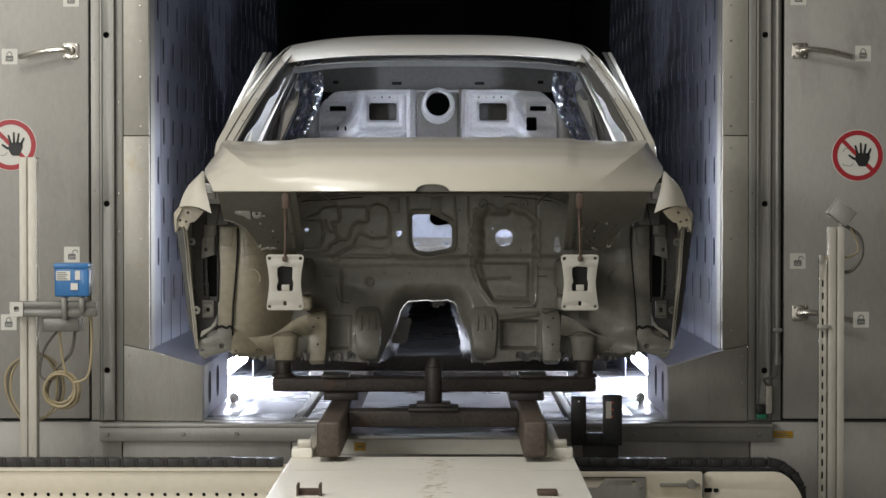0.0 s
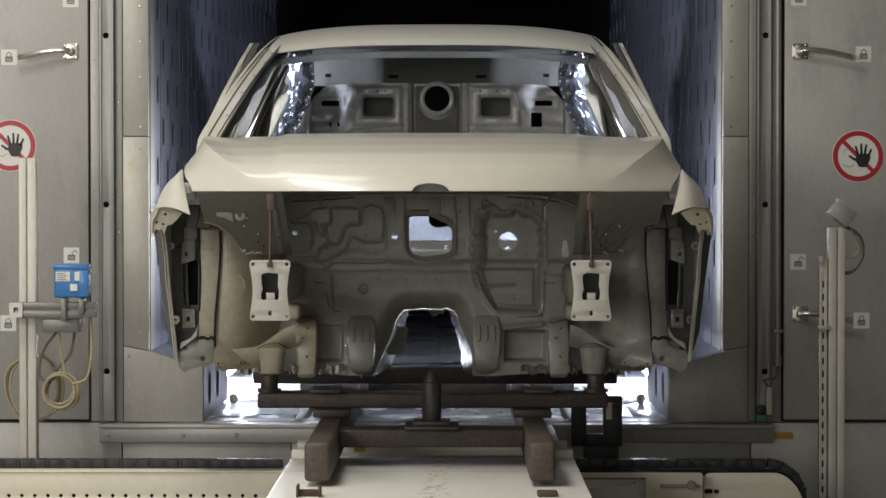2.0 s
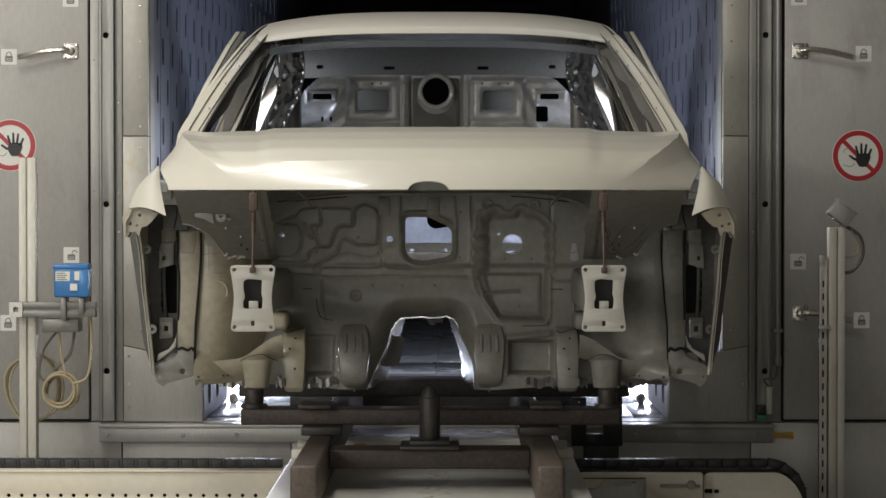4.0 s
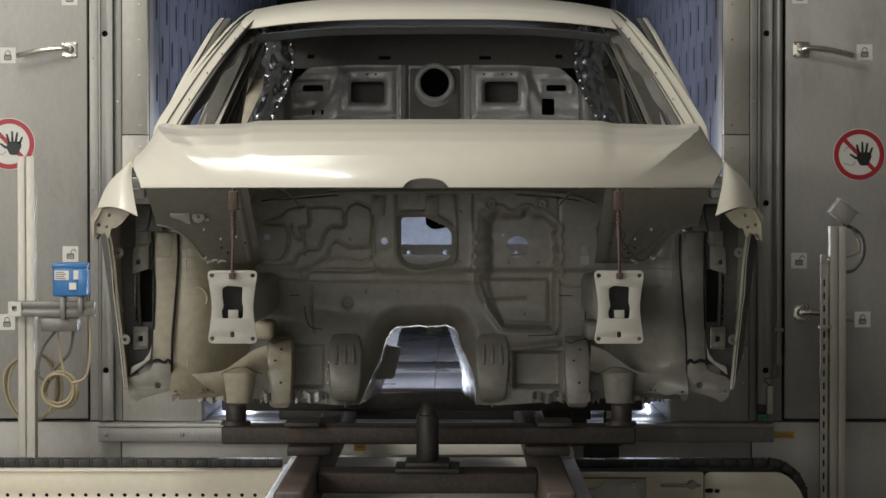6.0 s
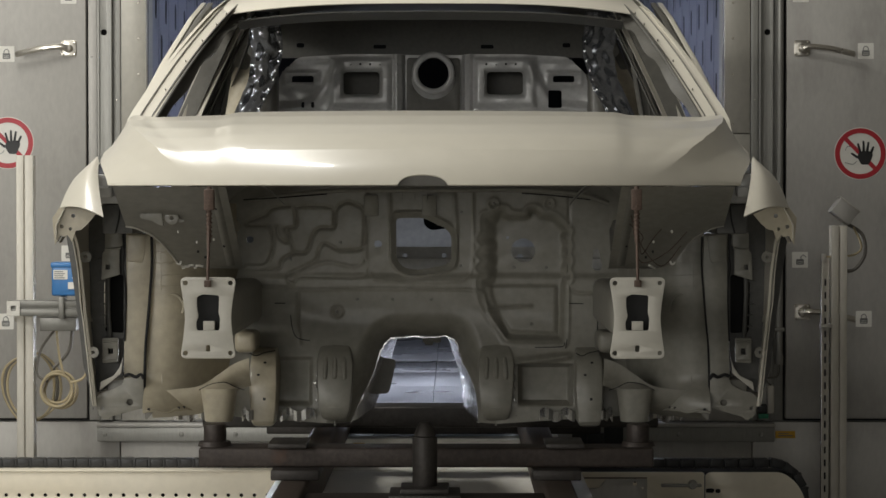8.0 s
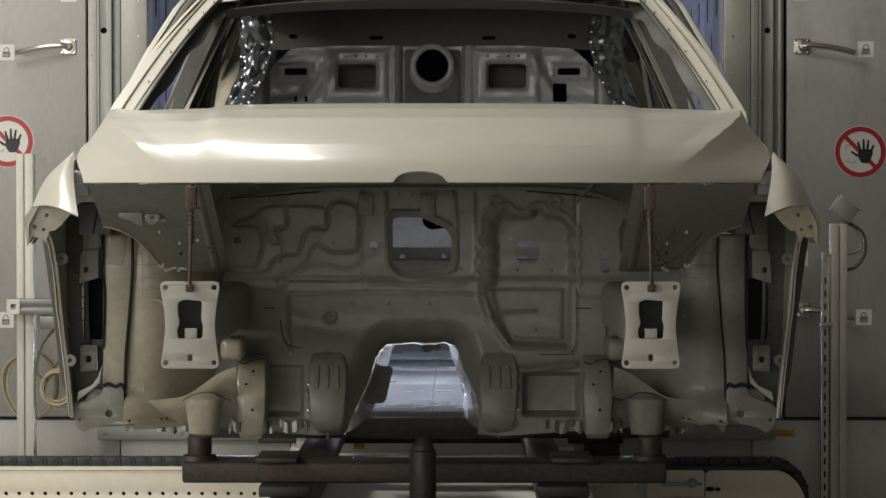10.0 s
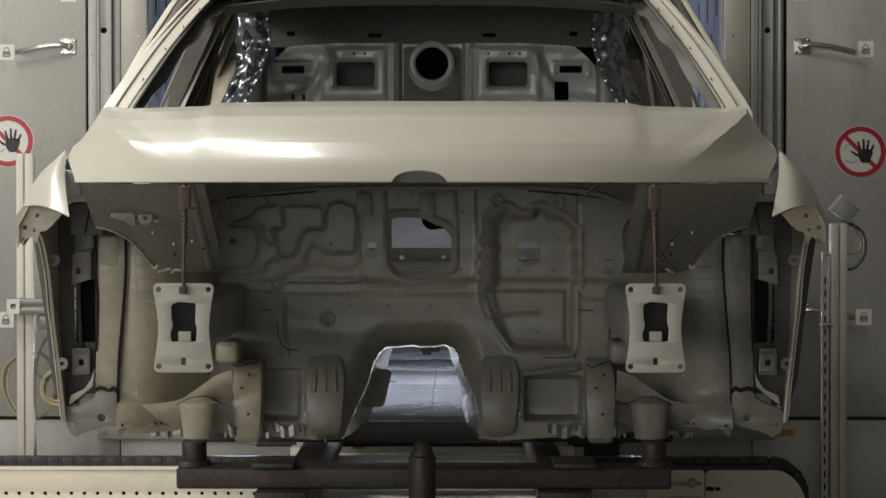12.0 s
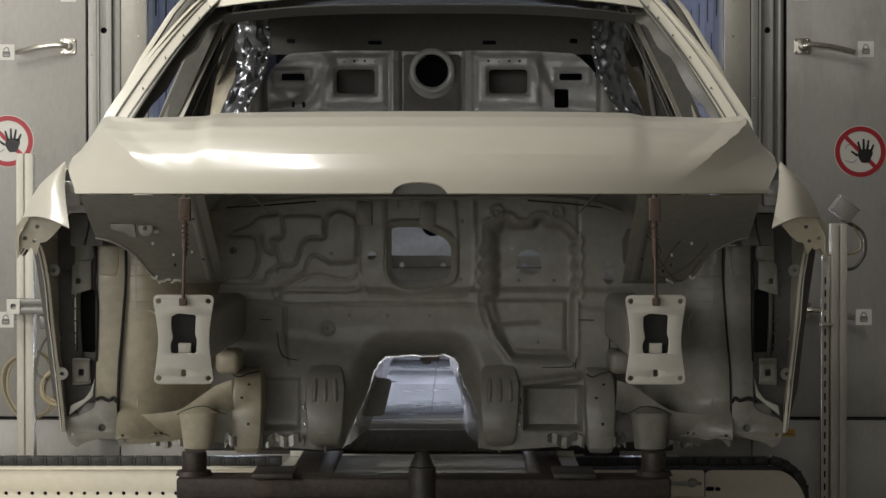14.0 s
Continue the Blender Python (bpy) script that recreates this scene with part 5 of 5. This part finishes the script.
def leg(name, zs, x0s, x1s, yf, yr, material, label):
    """A flat-fronted pressed foot with rounded edges through stations."""
    bm = bmesh.new()
    rings = []
    for z, a, b, f in zip(zs, x0s, x1s, yf):
        r = min(0.007, (b - a) * 0.3)
        ring = [(a, yr), (a, f + r), (a + r * 0.3, f + r * 0.3), (a + r, f), ((a + b) / 2, f - 0.002), (b - r, f), (b - r * 0.3, f + r * 0.3), (b, f + r), (b, yr)]
        rings.append([bm.verts.new((x, y, z)) for x, y in ring])
    for p, q in zip(rings, rings[1:]):
        for j in range(8):
            bm.faces.new((p[j], p[j + 1], q[j + 1], q[j]))
    bm.faces.new(rings[-1])
    bm.faces.new(rings[0])
    return cp(name, bm, material, label)


for sx in (-1, 1):
    coat = OVERSPRAY if sx < 0 else ECOAT
    cp("floor_pan", box(*sorted((sx * 0.22, sx * 0.78)), FY - 0.03, 3.2, -0.575, -0.565, 0.003), SHINY, "floor pan")
    # inner feet with pressed flutes
    c = -0.252 if sx < 0 else 0.187
    foot = leg("rail_foot", (-0.395, -0.415, -0.45, -0.50, -0.55, -0.575, -0.592, -0.602, -0.606), [c - w for w in (0.036, 0.044, 0.050, 0.048, 0.044, 0.041, 0.036, 0.028, 0.018)],
               [c + w for w in (0.036, 0.044, 0.050, 0.048, 0.044, 0.041, 0.036, 0.028, 0.018)], (1.0, 0.975, 0.952, 0.938, 0.930, 0.932, 0.942, 0.960, 0.985), 1.10, ECOAT, "pressed rail foot with flutes")
    for dx, w in ((-0.024, 0.9), (0.0, 1.0), (0.024, 0.9)):
        cp("flute", strip([(c + dx, 0.968, -0.428), (c + dx * 1.05, 0.951, -0.450), (c + dx * 1.1, 0.944, -0.472), (c + dx * 1.1, 0.942, -0.490)], 0.008 * w, 0.006, 4), ECOAT, "", foot)
    cp("foot_fold", strip([(c - 0.038, 0.938, -0.560), (c, 0.932, -0.566), (c + 0.038, 0.938, -0.560)], 0.005, 0.004, 4), ECOAT, "", foot)
    cp("foot_pin", rod((c, 0.97, -0.600), (c, 0.97, -0.618), 0.003, None, 8), ECOAT_D, "", foot)
    # torn bright edges beside the foot
    x = c + sx * 0.051
    cp("torn_edge", tube([(x + 0.004 * math.sin(k * 2.3), 0.962 + 0.004 * math.cos(k * 1.7), -0.478 - 0.0125 * k) for k in range(10)], 0.0018, 6, 3), SHINY, "bright torn sheet edge", foot)
    ax = -0.440 if sx < 0 else 0.436
    arm = leg("rail_arm", (-0.405, -0.425, -0.45, -0.50, -0.56, -0.595, -0.606, -0.611), [ax - w for w in (0.030, 0.034, 0.036, 0.037, 0.034, 0.031, 0.027, 0.020)],
              [ax + w for w in (0.030, 0.034, 0.036, 0.037, 0.034, 0.031, 0.027, 0.020)], (0.93, 0.885, 0.865, 0.855, 0.850, 0.850, 0.858, 0.875), 1.06, coat, "narrow bracket arm with rounded end")
    for dx, z in ((0.004, -0.535), (0.006, -0.437), (-0.012, -0.470)):
        cp("arm_mark", front(rrect(ax + dx, z, 0.007, 0.005 if z > -0.5 else 0.007, 0.001, 2), (), 0.8505, 0.004), GAP, "", arm)
    cp("arm_seam", tube([(ax - 0.036, 0.86, -0.412), (ax - 0.02, 0.868, -0.420), (ax, 0.884, -0.413), (ax + 0.03, 0.90, -0.408)], 0.0012, 6, 4), GAP, "", arm)
    # Shiny strips added to catch glints along the lit floor edge.
    for x0, x1 in ((0.305, 0.400), (0.475, 0.505), (0.600, 0.690)):
        cp("floor_lip", sheet(lambda u, v, x0=x0, x1=x1: Vector((sx * (x0 + (x1 - x0) * u), 0.938 + 0.02 * v + 0.006 * math.sin(u * 19), -0.570 - 0.030 * v + 0.006 * math.sin(u * 11 + x0 * 40))), lin(0, 1, 16), lin(0, 1, 4), 0.002), SHINY, "bright floor edge strip for glints")
    # support cup and the pressed ridge that runs up from it to the arm
    x0 = -0.552 if sx < 0 else 0.552
    cone = sheet(lambda u, v, x0=x0: Vector((x0 + (0.048 - 0.011 * v) * math.copysign(abs(math.cos(u)) ** 0.75, math.cos(u)), 0.80 + (0.05 - 0.010 * v) * math.copysign(abs(math.sin(u)) ** 0.75, math.sin(u)), -0.500 - 0.088 * v)), lin(0, 2 * math.pi, 33), (0, 0.03, 0.3, 0.6, 0.95, 1), 0.003)
    cp("support_cup", cone, coat, "conical support cup")
    cp("support_cap", rod((x0, 0.80, -0.589), (x0, 0.80, -0.580), 0.036), ECOAT)
    cp("cup_shoulder", sheet(lambda u, v, x0=x0: Vector((x0 + (0.048 - 0.030 * v) * math.cos(u) * (1 - 0.5 * v), 0.80 + 0.05 * (1 - v) * math.sin(u), -0.501 + 0.018 * math.sin(math.pi * 0.5 * v))), lin(0, 2 * math.pi, 25), lin(0, 1, 6), 0.003), coat)
    ridge = [(0.735, -0.520), (0.66, -0.515), (0.60, -0.506), (0.555, -0.478), (0.51, -0.447), (0.47, -0.432)]
    rl = spl([(sx * a, 0, b) for a, b in ridge], 5, False)
    cp("support_ridge", sheet(lambda i, v: Vector((rl[i].x, 0.790 - 0.018 * math.sin(math.pi * v) - 0.012 * sm(12, 24, i) + 0.06 * v, rl[i].z + 0.012 - 0.075 * v)), list(range(len(rl))), lin(0, 1, 9), 0.003), coat, "pressed ridge above the cup")
    cp("cup_seam", tube([(x0 + sx * a, 0.742 + 0.02 * abs(a) / 0.05, -0.492 + b) for a, b in ((0.05, -0.012), (0.02, 0.004), (-0.02, 0.010), (-0.048, -0.004), (-0.07, -0.012))], 0.0011, 6, 4), GAP)
    # pale stub behind the plate
    cp("rail_stub", box(*sorted((sx * 0.455, sx * 0.512)), 0.80, 0.96, -0.408, -0.352, 0.016, 4), coat, "pale bolted stub")
    for x in (0.47, 0.60, 0.66):
        cp("stud", rod((sx * x, 0.85, -0.565), (sx * x, 0.85, -0.590), 0.005), ECOAT_D)

# side walls, pillars and roof
def side_x(y, z):
    b = 0.845 - 0.02 * max(0, y - 3.2) ** 2
    if z > 0.22:
        b -= 0.425 * (z - 0.22) + 0.10 * (z - 0.22) ** 2
    return b - 0.03 * max(0, -z - 0.35)


OUT = spl([(1.16, 0.20), (1.50, 0.42), (1.86, 0.585), (2.2, 0.665), (2.6, 0.69), (3.0, 0.66), (3.4, 0.53), (3.75, 0.36), (4.05, 0.31), (4.12, 0.1), (4.08, -0.3)], 4, False)
OUT = [(p.x, p.y) for p in OUT] + [(3.95, -0.45), (3.60, -0.40), (3.45, -0.20), (3.2, -0.12), (2.95, -0.22), (2.82, -0.50), (1.02, -0.54), (1.02, -0.1), (1.08, 0.15)]
OPEN1 = rounded([(1.27, 0.20), (1.55, 0.39), (1.90, 0.54), (2.16, 0.60), (2.20, 0.2), (2.20, -0.42), (1.25, -0.42)], 0.05)
OPEN2 = rounded([(2.32, 0.61), (2.66, 0.63), (2.95, 0.58), (3.12, 0.40), (3.10, 0.1), (2.85, -0.15), (2.72, -0.42), (2.32, -0.42)], 0.06)
for sx in (-1, 1):
    bm = side(OUT, [OPEN1, OPEN2], 0.0, 0.006)
    bmesh.ops.subdivide_edges(bm, edges=[e for e in bm.edges if e.calc_length() > 0.25], cuts=2)
    for v in bm.verts:
        v.co.x = sx * (side_x(v.co.y, v.co.z) + v.co.x)
    wall = cp("body_side", bm, PAINT, "cream body side with pillars and roof rail")
    bm = side(OUT, [OPEN1, OPEN2], -0.055, 0.004)
    bmesh.ops.subdivide_edges(bm, edges=[e for e in bm.edges if e.calc_length() > 0.25], cuts=2)
    for v in bm.verts:
        v.co.x = sx * (side_x(v.co.y, v.co.z) + v.co.x)
    cp("inner_side", bm, SHADE_COAT, "inner side sheet, shade painted in", wall)
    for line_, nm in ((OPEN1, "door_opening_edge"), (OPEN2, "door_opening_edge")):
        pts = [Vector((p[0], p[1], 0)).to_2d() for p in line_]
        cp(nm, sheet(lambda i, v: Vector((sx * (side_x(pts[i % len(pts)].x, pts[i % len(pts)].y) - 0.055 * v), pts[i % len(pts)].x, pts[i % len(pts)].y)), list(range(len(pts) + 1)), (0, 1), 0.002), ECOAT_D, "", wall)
    # inner sheet of the windscreen pillar, spot-welded, darkened to look unlit
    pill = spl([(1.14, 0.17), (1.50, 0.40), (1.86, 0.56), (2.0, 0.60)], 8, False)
    cp("pillar_inner", sheet(lambda i, v: Vector((sx * (side_x(pill[i].x, pill[i].y) - 0.03 - 0.055 * v), pill[i].x + 0.04 * v, pill[i].y - 0.012 - 0.01 * math.sin(i * 1.3) * v)), list(range(len(pill))), (0, 0.35, 0.7, 1), 0.003), SHADE_COAT, "inner pillar sheet, shade painted in", wall)
    cp("pillar_flange", sheet(lambda i, v: Vector((sx * (side_x(pill[i].x, pill[i].y) + 0.004 - (0.078 - 0.026 * i / (len(pill) - 1)) * v), pill[i].x - 0.012 - 0.006 * v, pill[i].y + 0.012 - 0.012 * v * v)), list(range(len(pill))), (0, 0.5, 1), 0.003), PAINT, "cream windscreen pillar flange", wall)
    for f, rr, m_ in ((0.42, 0.0022, ECOAT_D), (1.0, 0.0045, SHADE_COAT)):
        cp("flange_seam", tube([(sx * (side_x(p.x, p.y) + 0.004 - (0.078 - 0.026 * i / (len(pill) - 1)) * f), p.x - 0.017 - 0.006 * f, p.y + 0.013 - 0.012 * f * f) for i, p in enumerate(pill)], rr, 6, 2), m_, "", wall)
    for k in range(2, len(pill) - 1, 3):
        p = pill[k]
        cp("weld_spot", rod((sx * (side_x(p.x, p.y) - 0.048), p.x - 0.012, p.y + 0.006), (sx * (side_x(p.x, p.y) - 0.048), p.x - 0.021, p.y + 0.010), 0.0025, 0.002, 8), ECOAT, "", wall)
    # forward faces of the door pillars
    for y0, z0, z1, w0, w1, m_ in ((2.185, 0.12, 0.61, 0.012, 0.075, PAINT), (2.225, 0.12, 0.60, 0.080, 0.095, ECOAT_D), (3.02, 0.12, 0.52, 0.010, 0.085, OVERSPRAY)):
        cp("pillar_face", sheet(lambda u, v, y0=y0, z0=z0, z1=z1, w0=w0, w1=w1: Vector((sx * (side_x(y0, z0 + (z1 - z0) * v) - w0 - (w1 - w0) * u), y0 + 0.012 * math.sin(math.pi * u) + 0.03 * v * v, z0 + (z1 - z0) * v)), lin(0, 1, 6), lin(0, 1, 14), 0.003), m_, "curved pillar face", wall)
    # crinkled inner C-pillar gusset lit from the tunnel
    random.seed(11)
    def gus(u, v, sx=sx):
        z = 0.16 + 0.47 * v
        x = interp(v, [(0, 0.66), (0.25, 0.638), (0.5, 0.578), (0.72, 0.556), (1, 0.572)]) + (0.07 + 0.05 * v) * (u - 0.5)
        y = 2.50 - 0.06 * v + 0.05 * u
        q = Vector((u * 4, v * 13, sx * 2.0))
        x += 0.008 * noise.noise(q) * (1 - abs(2 * u - 1) * 0.5)
        y += 0.013 * noise.noise(q + Vector((7, 3, 1)))
        return Vector((sx * x, y, z))
    cp("rear_pillar_gusset", sheet(gus, lin(0, 1, 14), lin(0, 1, 60), 0.003), RIPPLE, "shiny rippled gusset sheet", wall)
    for k in range(14):
        p = gus(0.08, 0.04 + 0.068 * k)
        cp("weld_spot", rod(p + Vector((0, 0.004, 0)), p + Vector((0, -0.004, 0)), 0.006, 0.004, 8), SHINY, "", wall)
    cp("gusset_back", box(*sorted((sx * 0.535, sx * 0.60)), 2.60, 2.72, 0.12, 0.50, 0.02, 3), ECOAT_D, "", wall)
    # door hung ajar on its front edge
    hinge = Matrix.Translation((sx * 0.83, 1.25, 0)) @ Matrix.Rotation(radians(-sx * 5.5), 4, "Z") @ Matrix.Translation((-sx * 0.83, -1.25, 0))
    OD = rounded([(1.255, 0.21), (1.56, 0.415), (1.90, 0.57), (2.20, 0.645), (2.235, 0.2), (2.235, -0.45), (1.23, -0.45)], 0.03)
    OW = rounded([(1.46, 0.27), (1.66, 0.40), (1.92, 0.52), (2.13, 0.575), (2.15, 0.27)], 0.02)
    bm = side(OD, [OW], 0.0, 0.018, 0.004)
    for v in bm.verts:
        v.co.x = sx * (side_x(v.co.y, v.co.z) + v.co.x)
    bm.transform(hinge)
    door = cp("front_door", bm, PAINT, "cream front door left ajar")
    bm = side(OD, [OW], -0.022, 0.018, 0.002)
    for v in bm.verts:
        v.co.x = sx * (side_x(v.co.y, v.co.z) + v.co.x)
    bm.transform(hinge)
    cp("door_inner", bm, SHADE_COAT, "inner door sheet, shade painted in", door)
    OD2 = rounded([(2.29, 0.645), (2.66, 0.665), (2.98, 0.61), (3.16, 0.40), (3.13, 0.1), (2.86, -0.15), (2.75, -0.45), (2.27, -0.45)], 0.04)
    OW2 = rounded([(2.36, 0.59), (2.66, 0.605), (2.92, 0.555), (3.05, 0.40), (3.04, 0.27), (2.36, 0.27)], 0.03)
    bm = side(OD2, [OW2], 0.012, 0.006)
    for v in bm.verts:
        v.co.x = sx * (side_x(v.co.y, v.co.z) + v.co.x)
    door = cp("rear_door", bm, PAINT, "cream rear door")
    bm = side(OD2, [OW2], -0.030, 0.004)
    for v in bm.verts:
        v.co.x = sx * (side_x(v.co.y, v.co.z) + v.co.x)
    cp("door_inner", bm, SHADE_COAT, "inner door sheet, shade painted in", door)

RP = [(1.86, 0.610), (1.90, 0.636), (1.98, 0.667), (2.15, 0.706), (2.4, 0.732), (2.7, 0.730), (3.0, 0.70), (3.12, 0.675)]


def roof(u, y):
    z = interp(y, RP)
    w = side_x(y, z - 0.035) - 0.012
    return Vector((u * w, y + 0.03 * u * u * (1 - sm(1.86, 2.4, y)), z - 0.040 * abs(u) ** 3.2))


cp("roof", sheet(roof, lin(-1, 1, 41), [1.86, 1.875, 1.89, 1.91, 1.94, 1.98, 2.06, 2.15, 2.3, 2.45, 2.6, 2.8, 3.0, 3.12], 0.003), PAINT, "cream roof panel")
# Headers and roof lining carry the cabin's shade in their colour.
cp("windscreen_header", sheet(lambda u, v: roof(u * 0.91, 1.87) + Vector((0, 0.02 + 0.09 * v, -0.028 - 0.018 * v)), lin(-1, 1, 21), (0, 0.4, 1), 0.004), SHADE_COAT, "windscreen header, shade painted in")
cp("roof_lining_sheet", sheet(lambda u, v: roof(u * 0.93, 2.0 + 1.0 * v) - Vector((0, 0, 0.035)), lin(-1, 1, 15), lin(0, 1, 8), 0.003), SHADE_COAT)
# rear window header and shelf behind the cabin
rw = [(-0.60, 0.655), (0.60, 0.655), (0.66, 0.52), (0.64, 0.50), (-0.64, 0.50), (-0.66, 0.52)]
cp("rear_header", front(rounded(rw, 0.03), [rrect(-0.47, 0.545, 0.028, 0.016, 0.006), rrect(0.47, 0.545, 0.028, 0.016, 0.006), rrect(-0.19, 0.54, 0.045, 0.014, 0.004), rrect(0.19, 0.54, 0.045, 0.014, 0.004)], 2.86, 0.006), SHADE_COAT, "slotted rear header, shade painted in")
BY = 2.74
bk = [(-0.60, 0.10), (0.60, 0.10), (0.585, 0.30), (0.53, 0.44), (0.47, 0.495), (0.30, 0.505), (-0.30, 0.505), (-0.47, 0.495), (-0.53, 0.44), (-0.585, 0.30)]
bh = [rrect(-0.250, 0.405, 0.125, 0.078, 0.012), rrect(0.250, 0.405, 0.125, 0.078, 0.012), circle(0.0, 0.44, 0.062, 40),
      rrect(-0.455, 0.42, 0.075, 0.022, 0.006), rrect(0.455, 0.42, 0.075, 0.022, 0.006), rrect(0.425, 0.35, 0.048, 0.062, 0.006),
      rrect(-0.455, 0.33, 0.010, 0.020, 0.002), rrect(-0.42, 0.33, 0.010, 0.020, 0.002)]
def bulk_relief(X, Z):
    H = np.zeros(X.shape)
    ax = np.abs(X)
    for c in (-0.250, 0.250):
        # raised frame round each window, sunk at the rim
        s = np.maximum(np.abs(X - c) - 0.0625, np.abs(Z - 0.405) - 0.039)
        H += 0.022 * soft((0.052 - s) / 0.022) * soft((s + 0.002) / 0.014)
    # sunken middle with folded flanges
    H -= 0.045 * soft((0.112 - ax) / 0.014)
    H += 0.016 * soft(1 - np.abs(ax - 0.128) / 0.014)
    # ribs that fall from the frames to the outer corners, and the wings behind them
    for sx in (-1, 1):
        d, _, _ = near(X, Z, curve2([(sx * 0.335, 0.46), (sx * 0.365, 0.40), (sx * 0.410, 0.345), (sx * 0.470, 0.318), (sx * 0.60, 0.31)], 5))
        H += 0.020 * soft(1 - d / 0.030)
        d, _, _ = near(X, Z, curve2([(sx * 0.16, 0.30), (sx * 0.24, 0.285), (sx * 0.34, 0.30), (sx * 0.40, 0.27), (sx * 0.60, 0.255)], 5))
        H += 0.016 * soft(1 - d / 0.026)
        d, _, _ = near(X, Z, [(sx * 0.40, 0.44), (sx * 0.515, 0.44), (sx * 0.515, 0.40), (sx * 0.40, 0.40)], True)
        H += 0.008 * soft(1 - d / 0.012)
    H -= 0.030 * soft((ax - 0.36) / 0.10) * soft((0.46 - Z) / 0.1)
    H += 0.040 * soft((0.27 - Z) / 0.12)
    H += 0.012 * soft((Z - 0.470) / 0.02)
    H += 0.002 * np.sin(X * 61 + 2 * np.sin(Z * 33)) * np.sin(Z * 57)
    return H


bulk = pressed("rear_bulkhead", rounded(bk, 0.02), bh, bulk_relief, 0.0055, BY, BULK, car, "pressed rear bulkhead with openings")
# Dark plates behind the openings stand in for the unlit space.
cp("window_back", box(-0.33, -0.17, BY + 0.14, BY + 0.15, 0.34, 0.47, 0.002), SHADE_COAT, "", bulk)
cp("window_back", box(0.17, 0.33, BY + 0.14, BY + 0.15, 0.34, 0.47, 0.002), SHADE_COAT, "", bulk)
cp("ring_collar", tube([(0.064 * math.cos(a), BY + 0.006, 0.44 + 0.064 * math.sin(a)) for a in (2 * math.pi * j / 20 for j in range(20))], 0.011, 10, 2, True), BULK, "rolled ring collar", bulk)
cp("ring_throat", sheet(lambda u, v: Vector((0.060 * math.cos(u), BY + 0.01 + 0.14 * v, 0.44 + 0.060 * math.sin(u))), lin(0, 2 * math.pi, 33), (0, 0.5, 1), 0.002), SHADE_COAT, "throat sheet, shade painted in", bulk)
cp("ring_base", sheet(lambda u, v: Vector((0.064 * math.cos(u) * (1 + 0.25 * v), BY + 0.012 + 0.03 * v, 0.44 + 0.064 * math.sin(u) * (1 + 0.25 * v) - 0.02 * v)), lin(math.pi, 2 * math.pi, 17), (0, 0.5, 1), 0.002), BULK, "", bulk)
# Dark colour paints in the shade of the sunken middle.
cp("centre_panel", front(rrect(0.0, 0.373, 0.186, 0.244, 0.01), [circle(0.0, 0.44, 0.066, 32)], BY + 0.034, 0.006, 0.001), SHADE_COAT, "centre panel darkened for its recess", bulk)
for sx in (-1, 1):
    for k in range(5):
        x, z = sx * (0.185 + 0.034 * k), 0.470
        cp("stamp_hole", rod((x, BY - 0.024, z), (x, BY - 0.010, z), 0.004, None, 10), GAP, "", bulk)
    for k in range(6):
        z = 0.27 + 0.04 * k
        cp("weld_spot", bolt(sx * 0.128, BY - 0.014 - 0.04 * sm(0.27, 0.15, z), z, 0.005, 0.004), BULK, "", bulk)
cp("parcel_shelf", box(-0.62, 0.62, BY + 0.01, 3.4, 0.14, 0.15, 0.002), ECOAT_D)
cp("cross_member", box(-0.78, 0.78, 2.2, 2.3, -0.42, -0.375, 0.01), ZINC)
# Tail panel carries the cold tint; its cut-out stands for the dark beyond.
cp("tail_panel", front(rounded([(-0.78, -0.35), (0.78, -0.35), (0.78, 0.10), (-0.78, 0.10)], 0.02), [rounded([(-0.05, -0.04), (0.03, -0.045), (0.075, -0.080), (0.075, -0.112), (-0.02, -0.126), (-0.05, -0.103)], 0.02)], 4.04, 0.03, 0.004), ZINC, "tail panel with a dark opening, cold light tinted in")
cp("seat_back_panel", front(rounded([(-0.60, -0.30), (0.60, -0.30), (0.60, -0.163), (-0.60, -0.163)], 0.006), [circle(-0.096, -0.193, 0.008, 12), circle(0.039, -0.193, 0.008, 12), circle(0.30, -0.20, 0.012, 16)], 2.64, 0.005), BULK, "low cross panel behind the seats")
cp("seat_ledge", box(-0.60, 0.60, 2.56, 2.636, -0.24, -0.20, 0.008), BULK)


# ---- travel ----
def motions():
    trip = [(0.0, 0.0, 0.0), (1.0, 0.312, 0.0), (2.0, 0.630, 0.0), (3.0, 0.943, 0.0), (4.25, 1.318, 0.0), (5.5, 1.680, 0.0), (6.5, 1.958, 0.0), (7.5, 2.244, 0.0), (8.0, 2.387, 0.0),
            (8.6, 2.525, 0.0), (9.25, 2.648, 0.0), (10.5, 2.804, 0.0), (11.0, 2.839, 0.0), (11.4, 2.866, 0.0), (11.7, 2.872, 0.0), (13.2, 2.872, 0.0), (13.5, 2.872, -0.010), (14.0, 2.872, -0.0245)]
    for ob in (car, skid):
        walk(ob, [(t, pose(0, -1.35 - s, 1.0 + dz)) for t, s, dz in trip])


motions()
